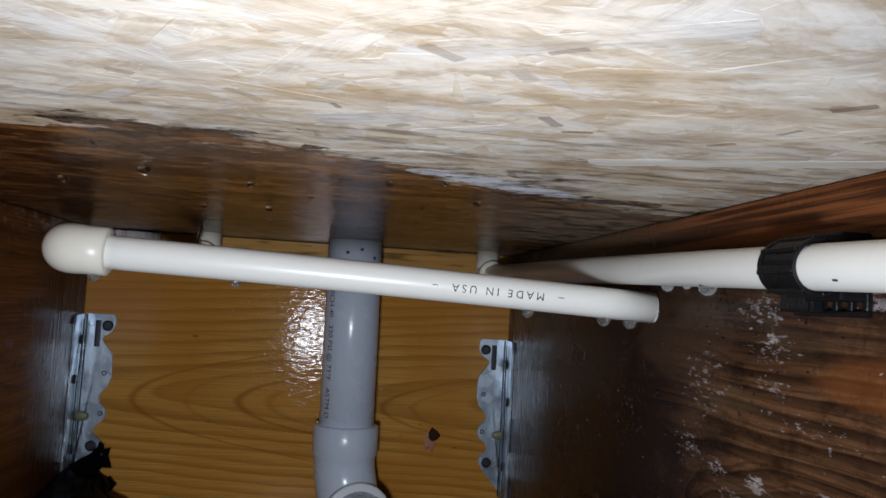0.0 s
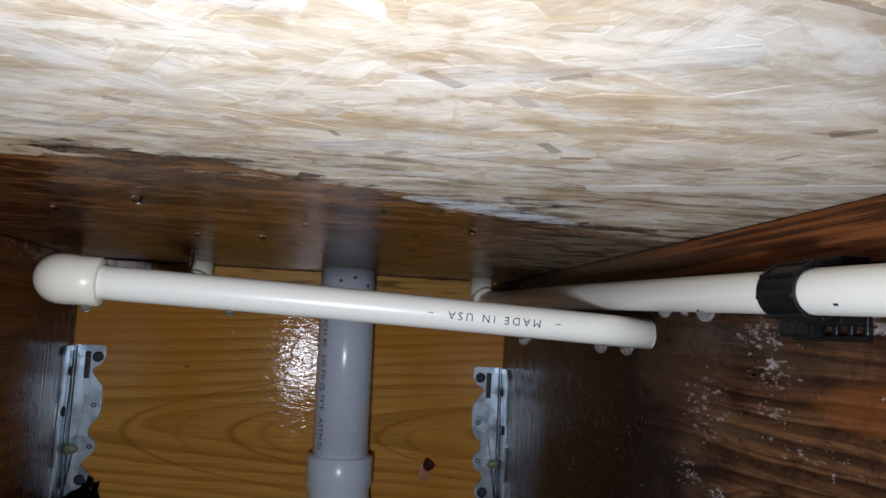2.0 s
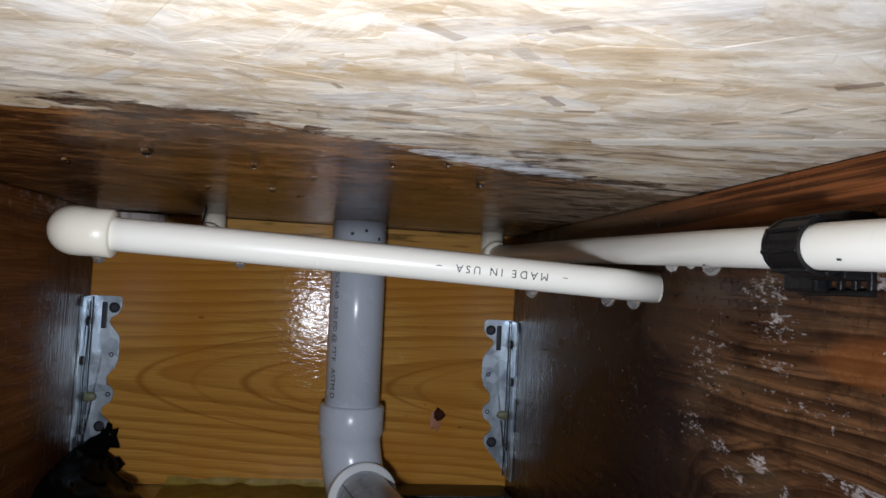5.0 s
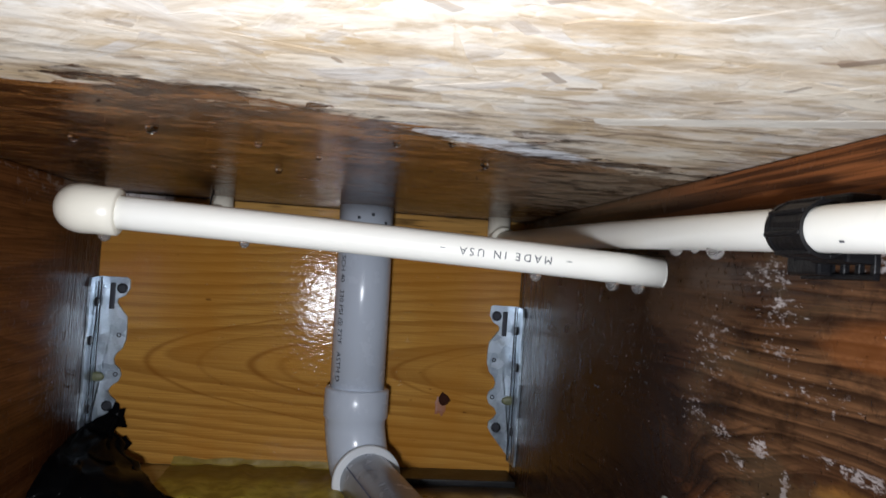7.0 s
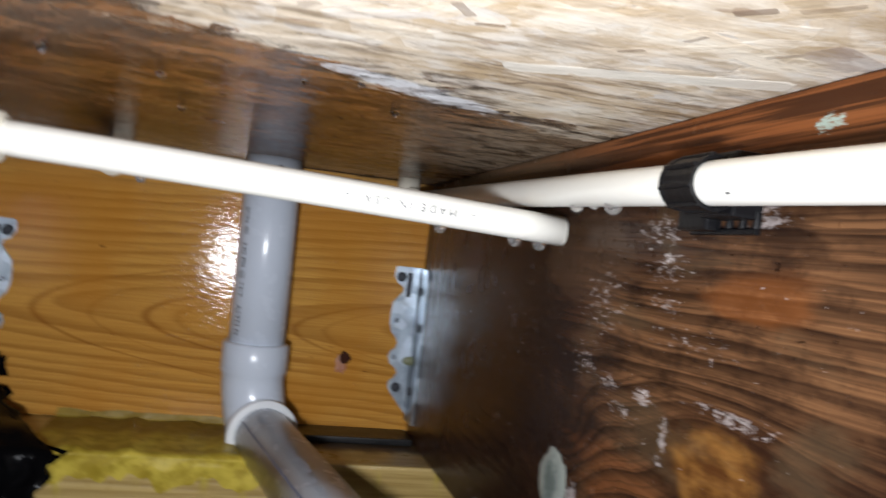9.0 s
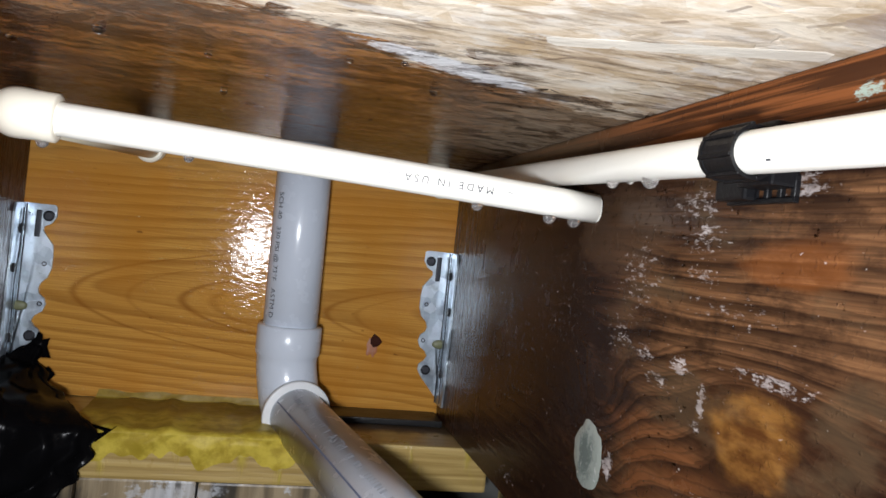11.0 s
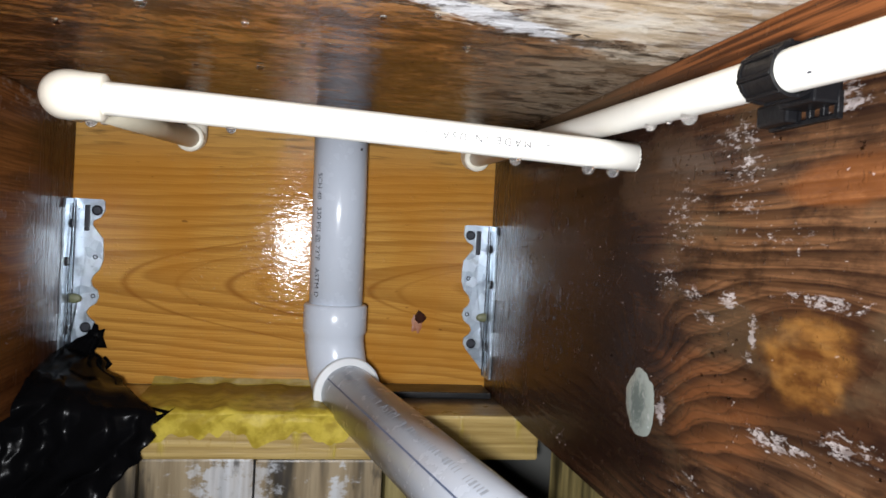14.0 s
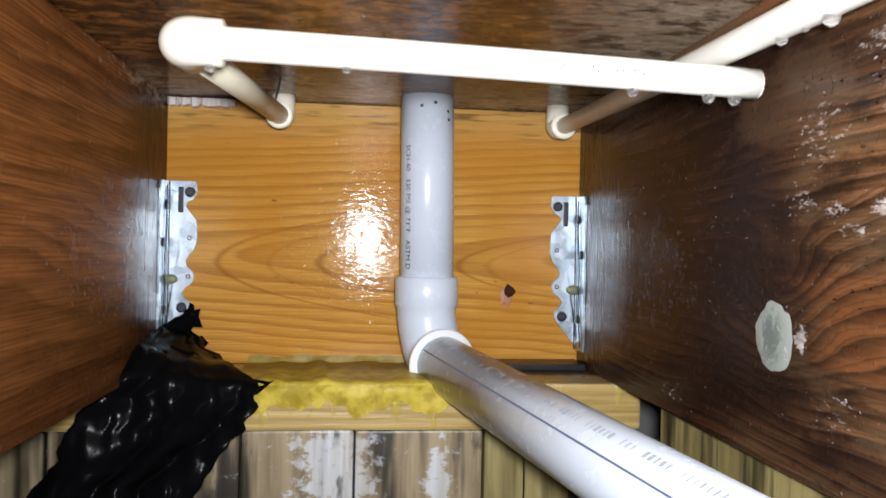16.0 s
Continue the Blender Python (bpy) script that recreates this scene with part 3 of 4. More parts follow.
def tube(points, radii, segs=28, inner=None, bm=None, ends=True):
    """A round tube along points; inner: the bore, which leaves the ends open as rings."""
    bm = bm or bmesh.new()
    rows = frames_along(points)
    if not isinstance(radii, (list, tuple)):
        radii = [radii] * len(rows)

    def ring(row, r):
        p, d, a, b = row
        return [bm.verts.new(p + (a * math.cos(2 * math.pi * i / segs) + b * math.sin(2 * math.pi * i / segs)) * r) for i in range(segs)]

    def skin(r0, r1):
        for i in range(segs):
            bm.faces.new((r0[i], r0[(i + 1) % segs], r1[(i + 1) % segs], r1[i]))

    outer = [ring(row, r) for row, r in zip(rows, radii)]
    for a, b in zip(outer, outer[1:]):
        skin(a, b)
    if inner:
        bore = [ring(row, inner) for row in rows]
        for a, b in zip(bore, bore[1:]):
            skin(b, a)
        skin(bore[0], outer[0])
        skin(outer[-1], bore[-1])
    elif ends:
        bm.faces.new(outer[0][::-1])
        bm.faces.new(outer[-1])
    bmesh.ops.recalc_face_normals(bm, faces=bm.faces)
    return bm


def arc(p0, corner, p1, n=10):
    """A rounded path from p0 to p1 with the corner between."""
    a, c, b = Vector(p0), Vector(corner), Vector(p1)
    return [(a * (1 - t) ** 2 + c * 2 * t * (1 - t) + b * t * t) for t in (i / n for i in range(n + 1))]


def slab(outline, normal_axis, at, thick):
    """A flat plate from an outline of 2D points, on a plane across the given axis, grown towards the room by thick."""
    bm = bmesh.new()

    def place(u, v, w):
        return (u, w, v) if normal_axis == "y" else (w, u, v)
    front = [bm.verts.new(place(u, v, at + thick)) for u, v in outline]
    back = [bm.verts.new(place(u, v, at)) for u, v in outline]
    n = len(outline)
    bm.faces.new(front)
    bm.faces.new(back[::-1])
    for i in range(n):
        bm.faces.new((front[i], back[i], back[(i + 1) % n], front[(i + 1) % n]))
    bmesh.ops.recalc_face_normals(bm, faces=bm.faces)
    return bm


def lettering(body, size, spacing=1.0):
    """Triangles of a line of writing: vertices (along, up), centred, and faces."""
    cu = bpy.data.curves.new("lettering", "FONT")
    cu.body, cu.size, cu.space_character = body, size, spacing
    cu.align_x, cu.align_y = "CENTER", "CENTER"
    cu.resolution_u = 3
    ob = new("lettering", cu)
    bpy.context.view_layer.update()
    me = bpy.data.meshes.new_from_object(ob.evaluated_get(bpy.context.evaluated_depsgraph_get()))
    bm = bmesh.new()
    bm.from_mesh(me)
    bpy.data.objects.remove(ob)
    bpy.data.curves.remove(cu)
    bpy.data.meshes.remove(me)
    return bm


def wrap(bm, origin, along, out, radius, lift=0.00022):
    """Lays a flat bmesh (x along, y up) on a round pipe: along its axis, its middle facing out."""
    o, a = Vector(origin), Vector(along).normalized()
    n = Vector(out)
    n = (n - a * n.dot(a)).normalized()
    up = n.cross(a)
    bmesh.ops.subdivide_edges(bm, edges=[e for e in bm.edges if e.calc_length() > 0.0015], cuts=3)
    for v in bm.verts:
        th = v.co.y / radius
        v.co = o + a * v.co.x + (n * math.cos(th) + up * math.sin(th)) * (radius + lift)
    return bm


def strip(length, width, n=24):
    bm = bmesh.new()
    rows = [[bm.verts.new((length * (i / n - 0.5), s * width / 2, 0)) for s in (-1, 1)] for i in range(n + 1)]
    for a, b in zip(rows, rows[1:]):
        bm.faces.new((a[0], b[0], b[1], a[1]))
    return bm


# ---- setting: ceiling, header, joists, sill ----
def make_ceiling():
    rnd = random.Random(4)
    verts, faces, turns, tones = [], [], [], []

    def add_box(x0, x1, y0, y1, z0, z1):
        i = len(verts)
        verts.extend([(x, y, z) for z in (z0, z1) for y in (y0, y1) for x in (x0, x1)])
        faces.extend([tuple(i + j for j in f) for f in ((0, 2, 3, 1), (4, 5, 7, 6), (0, 1, 5, 4), (2, 6, 7, 3), (0, 4, 6, 2), (1, 3, 7, 5))])
        turns.extend([0.0] * 6)
        tones.extend([0.0] * 6)
    add_box(-1.2, 1.6, -2.2, 0.10, ZC, ZC + 0.018)

    def strand(cx, cy, length, width, turn, drop, tone=0.0):
        i = len(verts)
        ca, sa = math.cos(turn), math.sin(turn)
        h, w = length / 2, width / 2
        cut = [rnd.uniform(0.10, 0.9) * w for _ in range(4)]
        pts = [(-h, -w * rnd.uniform(0.2, 1)), (-h + cut[0], -w), (h * rnd.uniform(-0.3, 0.3), -w * rnd.uniform(0.8, 1.1)), (h - cut[1], -w), (h, -w * rnd.uniform(0.0, 1)),
               (h, w * rnd.uniform(0.2, 1)), (h - cut[2], w), (h * rnd.uniform(-0.3, 0.3), w * rnd.uniform(0.8, 1.1)), (-h + cut[3], w), (-h, w * rnd.uniform(0.0, 1))]
        tx, ty = rnd.gauss(0, 0.001), rnd.gauss(0, 0.003)
        for u, v in pts:
            verts.append((cx + u * ca - v * sa, cy + u * sa + v * ca, ZC - drop + u * tx + v * ty))
        for u, v in pts:
            u, v = u * (1 + 0.0022 / h), v * (1 + 0.0022 / w)
            verts.append((cx + u * ca - v * sa, cy + u * sa + v * ca, ZC + 0.0002))
        n = len(pts)
        faces.append(tuple(i + j for j in range(n))[::-1])
        for j in range(n):
            faces.append((i + j, i + (j + 1) % n, i + n + (j + 1) % n, i + n + j))
        turns.extend([turn] * (n + 1))
        tones.extend([tone] * (n + 1))
    for _ in range(11000):
        x, y = rnd.uniform(-0.02, 0.39), rnd.uniform(-0.66, 0.0)
        near = y < -0.42
        strand(x, y, rnd.uniform(0.010, 0.040) if near else rnd.uniform(0.012, 0.050), rnd.choice((0.002, 0.003, 0.005, 0.007, 0.010) if near else (0.0015, 0.003, 0.005, 0.008)) * rnd.uniform(0.7, 1.2),
               rnd.gauss(0.0, 0.90) if near else rnd.gauss(0.0, 0.65), rnd.uniform(0.00004, 0.00022))
    # broad flakes lying on top
    for _ in range(1500):
        strand(rnd.uniform(-0.02, 0.39), rnd.uniform(-0.66, -0.10), rnd.uniform(0.022, 0.060), rnd.uniform(0.006, 0.016), rnd.uniform(-1.35, 1.35) if rnd.random() < 0.4 else rnd.gauss(0.0, 0.5), rnd.uniform(0.00020, 0.00034))
    # dark slivers of bark
    for _ in range(60):
        strand(rnd.uniform(0.02, 0.36), rnd.uniform(-0.62, -0.40), rnd.uniform(0.005, 0.013), rnd.uniform(0.0015, 0.0038), rnd.choice((-1, 1)) * rnd.uniform(0.2, 1.3), 0.00036, -rnd.uniform(0.2, 0.75))
    # the long pale strand with a square-cut end
    strand(0.325, -0.4718, 0.088, 0.0105, -0.40, 0.00036, 1.0)
    me = bpy.data.meshes.new("ceiling")
    me.from_pydata(verts, [], faces)
    grain = me.attributes.new("turn", "FLOAT", "FACE")
    grain.data.foreach_set("value", turns)
    flag = me.attributes.new("pale", "FLOAT", "FACE")
    flag.data.foreach_set("value", tones)
    me.materials.append(OSB)
    return tagged(new("ceiling", me), "pale strand-board subfloor, soaked dark brown towards the header", "ceiling", kind="structure")


make_ceiling()

header = tagged(part("header_board", box(-1.2, 1.6, 0.0, JT, ZJ, ZC - 0.0008, 0.0012), HEADER), "orange pine header board with cathedral grain, wet", "header board", kind="structure")
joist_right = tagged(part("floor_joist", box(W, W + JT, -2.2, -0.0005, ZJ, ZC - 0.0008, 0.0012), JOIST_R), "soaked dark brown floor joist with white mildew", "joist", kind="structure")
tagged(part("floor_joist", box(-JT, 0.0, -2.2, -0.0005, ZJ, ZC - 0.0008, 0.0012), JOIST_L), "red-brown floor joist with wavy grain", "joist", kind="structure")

# ---- sill and posts below the header ----
def uneven(bm, amount, freq=40.0):
    for v in bm.verts:
        v.co += noise.noise_vector(v.co * freq) * amount
    return bm


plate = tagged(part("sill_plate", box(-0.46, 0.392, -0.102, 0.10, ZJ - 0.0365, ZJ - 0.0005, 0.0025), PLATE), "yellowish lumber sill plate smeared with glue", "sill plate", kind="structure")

post = thing("wide_post", (0.11, -0.05, 0.0), "worn wooden post with flaking white paint under the sill", "post")
for x0, x1, dy in ((-0.34, -0.172, 0.006), (-0.170, -0.0615, 0.001), (-0.06, 0.018, 0.004), (0.0195, 0.080, 0.0), (0.0815, 0.166, 0.002), (0.1675, 0.2660, 0.0)):
    part("board", uneven(box(x0, x1, -0.098 + dy, 0.0, 0.0, ZJ - 0.0375, 0.002), 0.0006), POST, post)
side_post = thing("treated_post", (0.305, -0.04, 0.0), "dark greenish treated post with upright grain", "post")
for x0, x1, dy in ((0.270, 0.302, 0.0), (0.3032, 0.340, 0.003)):
    part("board", uneven(box(x0, x1, -0.086 + dy, 0.0, 0.0, ZJ - 0.0375, 0.002), 0.0006), POST_DARK, side_post)
tagged(part("ledger_board", uneven(box(0.376, 0.404, -1.4, -0.18, 0.690, ZJ - 0.0015, 0.003), 0.001), POST_DARK), "brown board fixed below the dark joist", "board")
# black shim, lengthened so its dark strip draws the shadow below the header
tagged(part("shim_and_shadow_band", uneven(box(0.236, 0.366, -0.040, -0.0008, ZJ - 0.0004, ZJ + 0.0050, 0.001), 0.0008, 60), BLACK), "thin black plastic shim, drawn out as the shadow band below the header", "shim")
def ragged_sliver():
    bm = box(0.001, 0.058, -0.009, -0.0008, 0.9925, 0.9982)
    bmesh.ops.subdivide_edges(bm, edges=[e for e in bm.edges if e.calc_length() > 0.02], cuts=26)
    for v in bm.verts:
        f = noise.noise(Vector((v.co.x * 190, 3.0, 1.0))) + 0.6 * noise.noise(Vector((v.co.x * 480, 7.0, 1.0)))
        if v.co.z < 0.995:
            v.co.z += 0.0030 * f - 0.0008
        if v.co.y < -0.005:
            v.co.y += 0.0040 * f
    return bm


tagged(part("wood_sliver", ragged_sliver(), SLIVER), "pale splintered wood sliver in the ceiling corner", "sliver")


# ---- yellow glue smeared over the header's foot and the sill ----
def make_glue():
    bm = bmesh.new()
    nu, nv = 110, 60
    rows = []
    for i in range(nu + 1):
        u = i / nu
        x = 0.072 + u * 0.175
        row = []
        for j in range(nv + 1):
            v = j / nv
            wob = noise.noise(Vector((x * 45, v * 4, 3.0)))
            lump = 0.0006 + 0.0042 * max(0.0, noise.noise(Vector((x * 55, v * 3, 9.0))) + 0.15)
            edge = max(0.0, min(1.0, 6 * v, 4 * (1 - v), 5 * u, 5 * (1 - u)))
            lump *= edge
            if v < 0.15:
                y, z = -0.0003 - lump, ZJ + 0.007 * (1 - v / 0.15) * (0.8 + 0.35 * wob) + 0.0012
            elif v < 0.60:
                w = (v - 0.15) / 0.45
                y, z = -0.0010 - w * 0.1015, ZJ + 0.0002 + lump
            else:
                w = (v - 0.60) / 0.40
                y, z = -0.1026 - lump * (1.2 - 0.6 * w) - 0.0006 * edge, ZJ - 0.0005 - w * (0.019 + 0.015 * noise.noise(Vector((x * 38, 4.0, 1.0))) + 0.006 * noise.noise(Vector((x * 110, 8.0, 1.0))))
            row.append(bm.verts.new((x + 0.004 * wob, y, z)))
        rows.append(row)
    for a, b in zip(rows, rows[1:]):
        for j in range(nv):
            bm.faces.new((a[j], a[j + 1], b[j + 1], b[j]))
    bmesh.ops.recalc_face_normals(bm, faces=bm.faces)
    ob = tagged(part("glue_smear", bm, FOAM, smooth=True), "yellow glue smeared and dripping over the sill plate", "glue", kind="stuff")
    return ob


make_glue()


# ---- joist hangers ----
def make_hanger(xj, s, label, dz=0.0):
    """A galvanised hanger at the joist face xj; s is the way into the bay."""
    h = thing("joist_hanger", (xj, 0.0, 0.785), label, "joist hanger", "joist hangers on the header")
    # outer edge of the face flange, from top to bottom: scallops between the nail lobes
    shape = [(0.9265, 0.0255), (0.9250, 0.0275), (0.9170, 0.0280), (0.9110, 0.0245), (0.9080, 0.0190), (0.9045, 0.0185), (0.8990, 0.0225), (0.8930, 0.0272), (0.8840, 0.0280),
             (0.8740, 0.0280), (0.8660, 0.0255), (0.8610, 0.0208), (0.8565, 0.0192), (0.8520, 0.0205), (0.8485, 0.0250), (0.8430, 0.0268), (0.8375, 0.0250), (0.8335, 0.0196),
             (0.8290, 0.0176), (0.8250, 0.0200), (0.8215, 0.0248), (0.8160, 0.0255), (0.8105, 0.0225), (0.7860, 0.0030)]
    shape = [(z + dz, d - 0.0015 - 0.04 * max(0.0, 0.86 - z)) for z, d in shape]
    outline = [(xj + s * 0.0004, 0.9265 + dz)] + [(xj + s * d, z) for z, d in shape] + [(xj + s * 0.0004, 0.7860 + dz)]
    flange = part("face_flange", slab(outline, "y", -0.0004, -0.0022), ZINC, h)
    side = [(-0.001, 0.9265 + dz), (-0.026, 0.9255 + dz), (-0.0285, 0.918 + dz), (-0.027, 0.88 + dz), (-0.0285, 0.86 + dz), (-0.027, 0.83 + dz), (-0.0285, 0.808 + dz), (-0.026, 0.787 + dz), (-0.001, 0.786 + dz)]
    part("side_flange", slab(side, "x", xj + s * 0.0003, s * 0.0018), ZINC, h)
    part("bend", tube([(xj + s * 0.0030, -0.0026, 0.926 + dz), (xj + s * 0.0030, -0.0026, 0.787 + dz)], 0.0007, 8), NAIL, h)
    part("wire", tube([(xj + s * 0.0030, -0.010, 0.922 + dz), (xj + s * 0.0035, -0.0125, 0.89 + dz), (xj + s * 0.003, -0.016, 0.86 + dz), (xj + s * 0.003, -0.014, 0.83 + dz), (xj + s * 0.0032, -0.022, 0.79 + dz)], 0.0006, 6), NAIL, h)
    for dx, z in ((0.0205, 0.917 + dz), (0.0150, 0.8165 + dz)):
        bm = tube([(xj + s * dx, -0.002, z), (xj + s * dx, -0.0038, z), (xj + s * dx, -0.0046, z)], [0.0046, 0.0046, 0.0030], 10)
        part("nail_head", bm, NAIL, h, "dark nail head")
    for dx, z in ((0.0205, 0.877 + dz), (0.0200, 0.8435 + dz)):
        part("nail_hole", tube([(xj + s * dx, -0.0021, z), (xj + s * dx, -0.0029, z)], 0.0021, 10, inner=0.0011), NAIL, h)
    part("tab", uneven(box(*sorted((xj + s * 0.0105, xj + s * 0.0150)), -0.0034, -0.0024, 0.899 + dz, 0.9215 + dz, 0.0009), 0.0002), NAIL, h, "punched grey speed tab")
    for y, z in ((-0.0105, 0.905 + dz), (-0.020, 0.873 + dz), (-0.012, 0.815 + dz)):
        part("nail_head", tube([(xj + s * 0.002, y, z), (xj + s * 0.0034, y, z), (xj + s * 0.0040, y, z)], [0.0040, 0.0040, 0.0026], 10), NAIL, h, "dark nail head")
    bm = bmesh.new()
    bmesh.ops.create_icosphere(bm, subdivisions=2, radius=1.0, matrix=Matrix.Translation((xj + s * 0.0045, -0.0035, 0.841 + dz)) @ Matrix.Diagonal((0.0072, 0.0016, 0.0042, 1)))
    part("putty", bm, OLIVE, h, "olive putty blob", smooth=True)
    return h


make_hanger(0.0, 1, "galvanised joist hanger with scalloped flange, beside black film")
make_hanger(W, -1, "galvanised joist hanger with scalloped flange, on the soaked joist", -0.0045)


# ---- knots in the boards ----
def make_patch(name, axis, at, ca, cb, ra, rb, depth, material, parent, label, seed, n=26, rough=0.18):
    """A low uneven lump of wood or resin on a board."""
    bm = bmesh.new()
    rings = []
    for k, (f, d) in enumerate(((1.0, 0.0), (0.90, 0.7), (0.62, 0.9), (0.30, 1.0))):
        row = []
        for i in range(n):
            th = 2 * math.pi * i / n
            g = 1 + rough * noise.noise(Vector((math.cos(th) * 2.2, math.sin(th) * 2.2, seed)))
            u, v = ca + ra * f * g * math.cos(th), cb + rb * f * g * math.sin(th)
            w = at + depth * d * (1 + 0.5 * noise.noise(Vector((u * 160, v * 160, seed))))
            row.append(bm.verts.new((u, w, v) if axis == "y" else (w, u, v)))
        rings.append(row)
    for a, b in zip(rings, rings[1:]):
        for i in range(n):
            bm.faces.new((a[i], a[(i + 1) % n], b[(i + 1) % n], b[i]))
    bm.faces.new(rings[-1])
    bmesh.ops.recalc_face_normals(bm, faces=bm.faces)
    return part(name, bm, material, parent, label, smooth=True)


make_patch("knot", "y", 0.0003, 0.3020, 0.8290, 0.0060, 0.0095, -0.0005, KNOT_PALE, header, "pinkish knot with a dark pit", 2.0, rough=0.5)
make_patch("knot_pit", "y", -0.0001, 0.3045, 0.8340, 0.0056, 0.0050, -0.0006, KNOT, header, "dark pit of the knot", 11.0, n=7, rough=0.9)
make_patch("resin_patch", "x", W + 0.0003, -0.3395, 0.831, 0.0180, 0.0180, -0.0007, PITCH, joist_right, "grey crusted resin over a knot", 3.0)
tagged(part("nail", tube([(0.1045, -0.088, ZC - 0.0003), (0.1015, -0.080, 0.991), (0.0975, -0.070, 0.981)], [0.0008, 0.0008, 0.0004], 8), NAIL), "thin dark nail poking through the subfloor", "nail")


# ---- grey drain pipe ----
drain = thing("drain_pipe", (0.227, -0.045, ZC), "grey plastic drain pipe with an elbow, coming through the subfloor", "pipe")
RD = 0.0226
riser = part("riser", tube([(0.2228, -0.0410, ZC + 0.0004), (0.2240, -0.0410, 0.93), (0.2252, -0.0410, 0.830)], RD, 44), GREY, drain, smooth=True)
TURN = Vector((0.270, -1.0, -0.080)).normalized()
heart = Vector((0.2300, -0.0415, 0.7800))
rim = heart + TURN * 0.0265
bend = arc((0.2254, -0.0410, 0.815), heart, heart + TURN * 0.024, 12)
path = [(0.2250, -0.0410, 0.8480), (0.2250, -0.0410, 0.8465), (0.2252, -0.0410, 0.8245), (0.2252, -0.0410, 0.8220)] + bend
radii = [0.0255, 0.0268, 0.0268, 0.0252] + [0.0250] * 9 + [0.0255, 0.0262, 0.0268, 0.0268]
elbow = part("elbow", tube(path, radii, 44), GREY, drain, smooth=True)
part("rim", tube([rim - TURN * 0.0030, rim - TURN * 0.0024, rim + TURN * 0.0012, rim + TURN * 0.0018], [0.0268, 0.0285, 0.0285, 0.0272], 44), CEMENT, elbow, "white ring of solvent cement", smooth=True)
far_end = rim + TURN * 0.50
arm = part("arm", tube([rim, rim + TURN * 0.25, far_end], RD, 44), GREY, drain, smooth=True)
part("lettering", wrap(lettering("SCH 40   330 PSI @ 73°F   ASTM D", 0.0070), (0.2243, -0.0410, 0.906), (0.0140, 0, -1), (-0.76, -0.65, 0), RD, 0.0003), INK, riser, "black printing")
for z, a in ((0.986, 0.75), (0.979, 0.80), (0.992, 0.2), (0.989, -0.3)):
    part("ink_mark", wrap(strip(0.0024, 0.0026, 2), (0.2232, -0.0410, z), (0, 0, -1), (math.sin(a), -math.cos(a), 0), RD), INK, riser)
SIDE = TURN.cross(Vector((0, 0, 1))).normalized()
part("stripe", wrap(strip(0.46, 0.0012, 40), rim + TURN * 0.235, TURN, SIDE * 0.82 + Vector((0, 0, 0.57)), RD), BLUE_INK, arm, "faded blue stripe")
out = SIDE * 0.42 + Vector((0, 0, 0.91))
part("lettering", wrap(lettering("ASTM", 0.0105), rim + TURN * 0.118, TURN, out, RD), FAINT_INK, arm, "faint grey printing")
rnd = random.Random(7)
u = 0.016
while u < 0.34:
    for _ in range(rnd.randint(3, 7)):
        if not 0.098 < u < 0.138:
            part("printed_mark", wrap(strip(rnd.choice((0.0010, 0.0016, 0.0026)), rnd.uniform(0.0040, 0.0052), 2), rim + TURN * u, TURN, out, RD), FAINT_INK, arm)
        u += 0.0042
    u += 0.006


# ---- cream supply pipes ----
RP = 0.0080
RR = 0.0072
LEFT = Vector((0.1010, -0.0250, 0.9810))
RIGHT = Vector((0.3400, -0.0250, 0.9800))
CORNER = Vector((0.0803, -0.3150, 0.9675))
END = Vector((0.3622, -0.3300, 0.9552))


def wall_elbow(c, to, owner):
    """A small fitting that turns a pipe from the subfloor towards the open end of the bay."""
    d = (Vector(to) - c).normalized()
    path = [c + Vector((0, 0, ZC + 0.0004 - c.z)), c + Vector((0, 0, 0.006))] + arc(c + Vector((0, 0, 0.005)), c, c + d * 0.008, 8) + [c + d * 0.019, c + d * 0.0195]
    e = part("wall_elbow", tube(path, [0.0098] * (len(path) - 1) + [0.0085], 26), FITTING, owner, smooth=True)
    part("collar", tube([c + d * 0.0165, c + d * 0.0172, c + d * 0.0205, c + d * 0.0210], [0.0098, 0.0112, 0.0112, 0.0090], 26), FITTING, e, smooth=True)


stub = thing("capped_supply_pipe", (0.0985, -0.0215, ZC), "cream plastic pipe with an elbow and a sawn-off open end", "pipe")
wall_elbow(LEFT, CORNER, stub)
part("branch", tube([LEFT + (CORNER - LEFT) * 0.05, LEFT + (CORNER - LEFT) * 0.5, CORNER + (LEFT - CORNER).normalized() * 0.012], RP, 26), TAN, stub, smooth=True)
CD, CB = (END - CORNER).normalized(), (LEFT - CORNER).normalized()
path = [CORNER + CB * 0.0265, CORNER + CB * 0.026] + arc(CORNER + CB * 0.0125, CORNER - (CD + CB) * 0.0005, CORNER + CD * 0.0125, 12) + [CORNER + CD * 0.0208, CORNER + CD * 0.0215]
corner = part("corner_elbow", tube(path, [0.0100, 0.0112] + [0.0114, 0.0115, 0.0116, 0.0117] + [0.0118] * 5 + [0.0117, 0.0116, 0.0115, 0.0114] + [0.0113, 0.0100], 32), FITTING, stub, smooth=True)
mid = (CORNER + END) / 2 + Vector((0, 0, 0.0010))
cross = part("cross_pipe", tube([CORNER + CD * 0.015] + arc(CORNER + CD * 0.03, mid, END, 10), [0.0080] + [0.0080 - 0.00005 * i for i in range(11)], 36, inner=0.0061), CREAM, stub, smooth=False)
for p in cross.data.polygons:
    p.use_smooth = abs(p.normal.dot(CD)) < 0.5
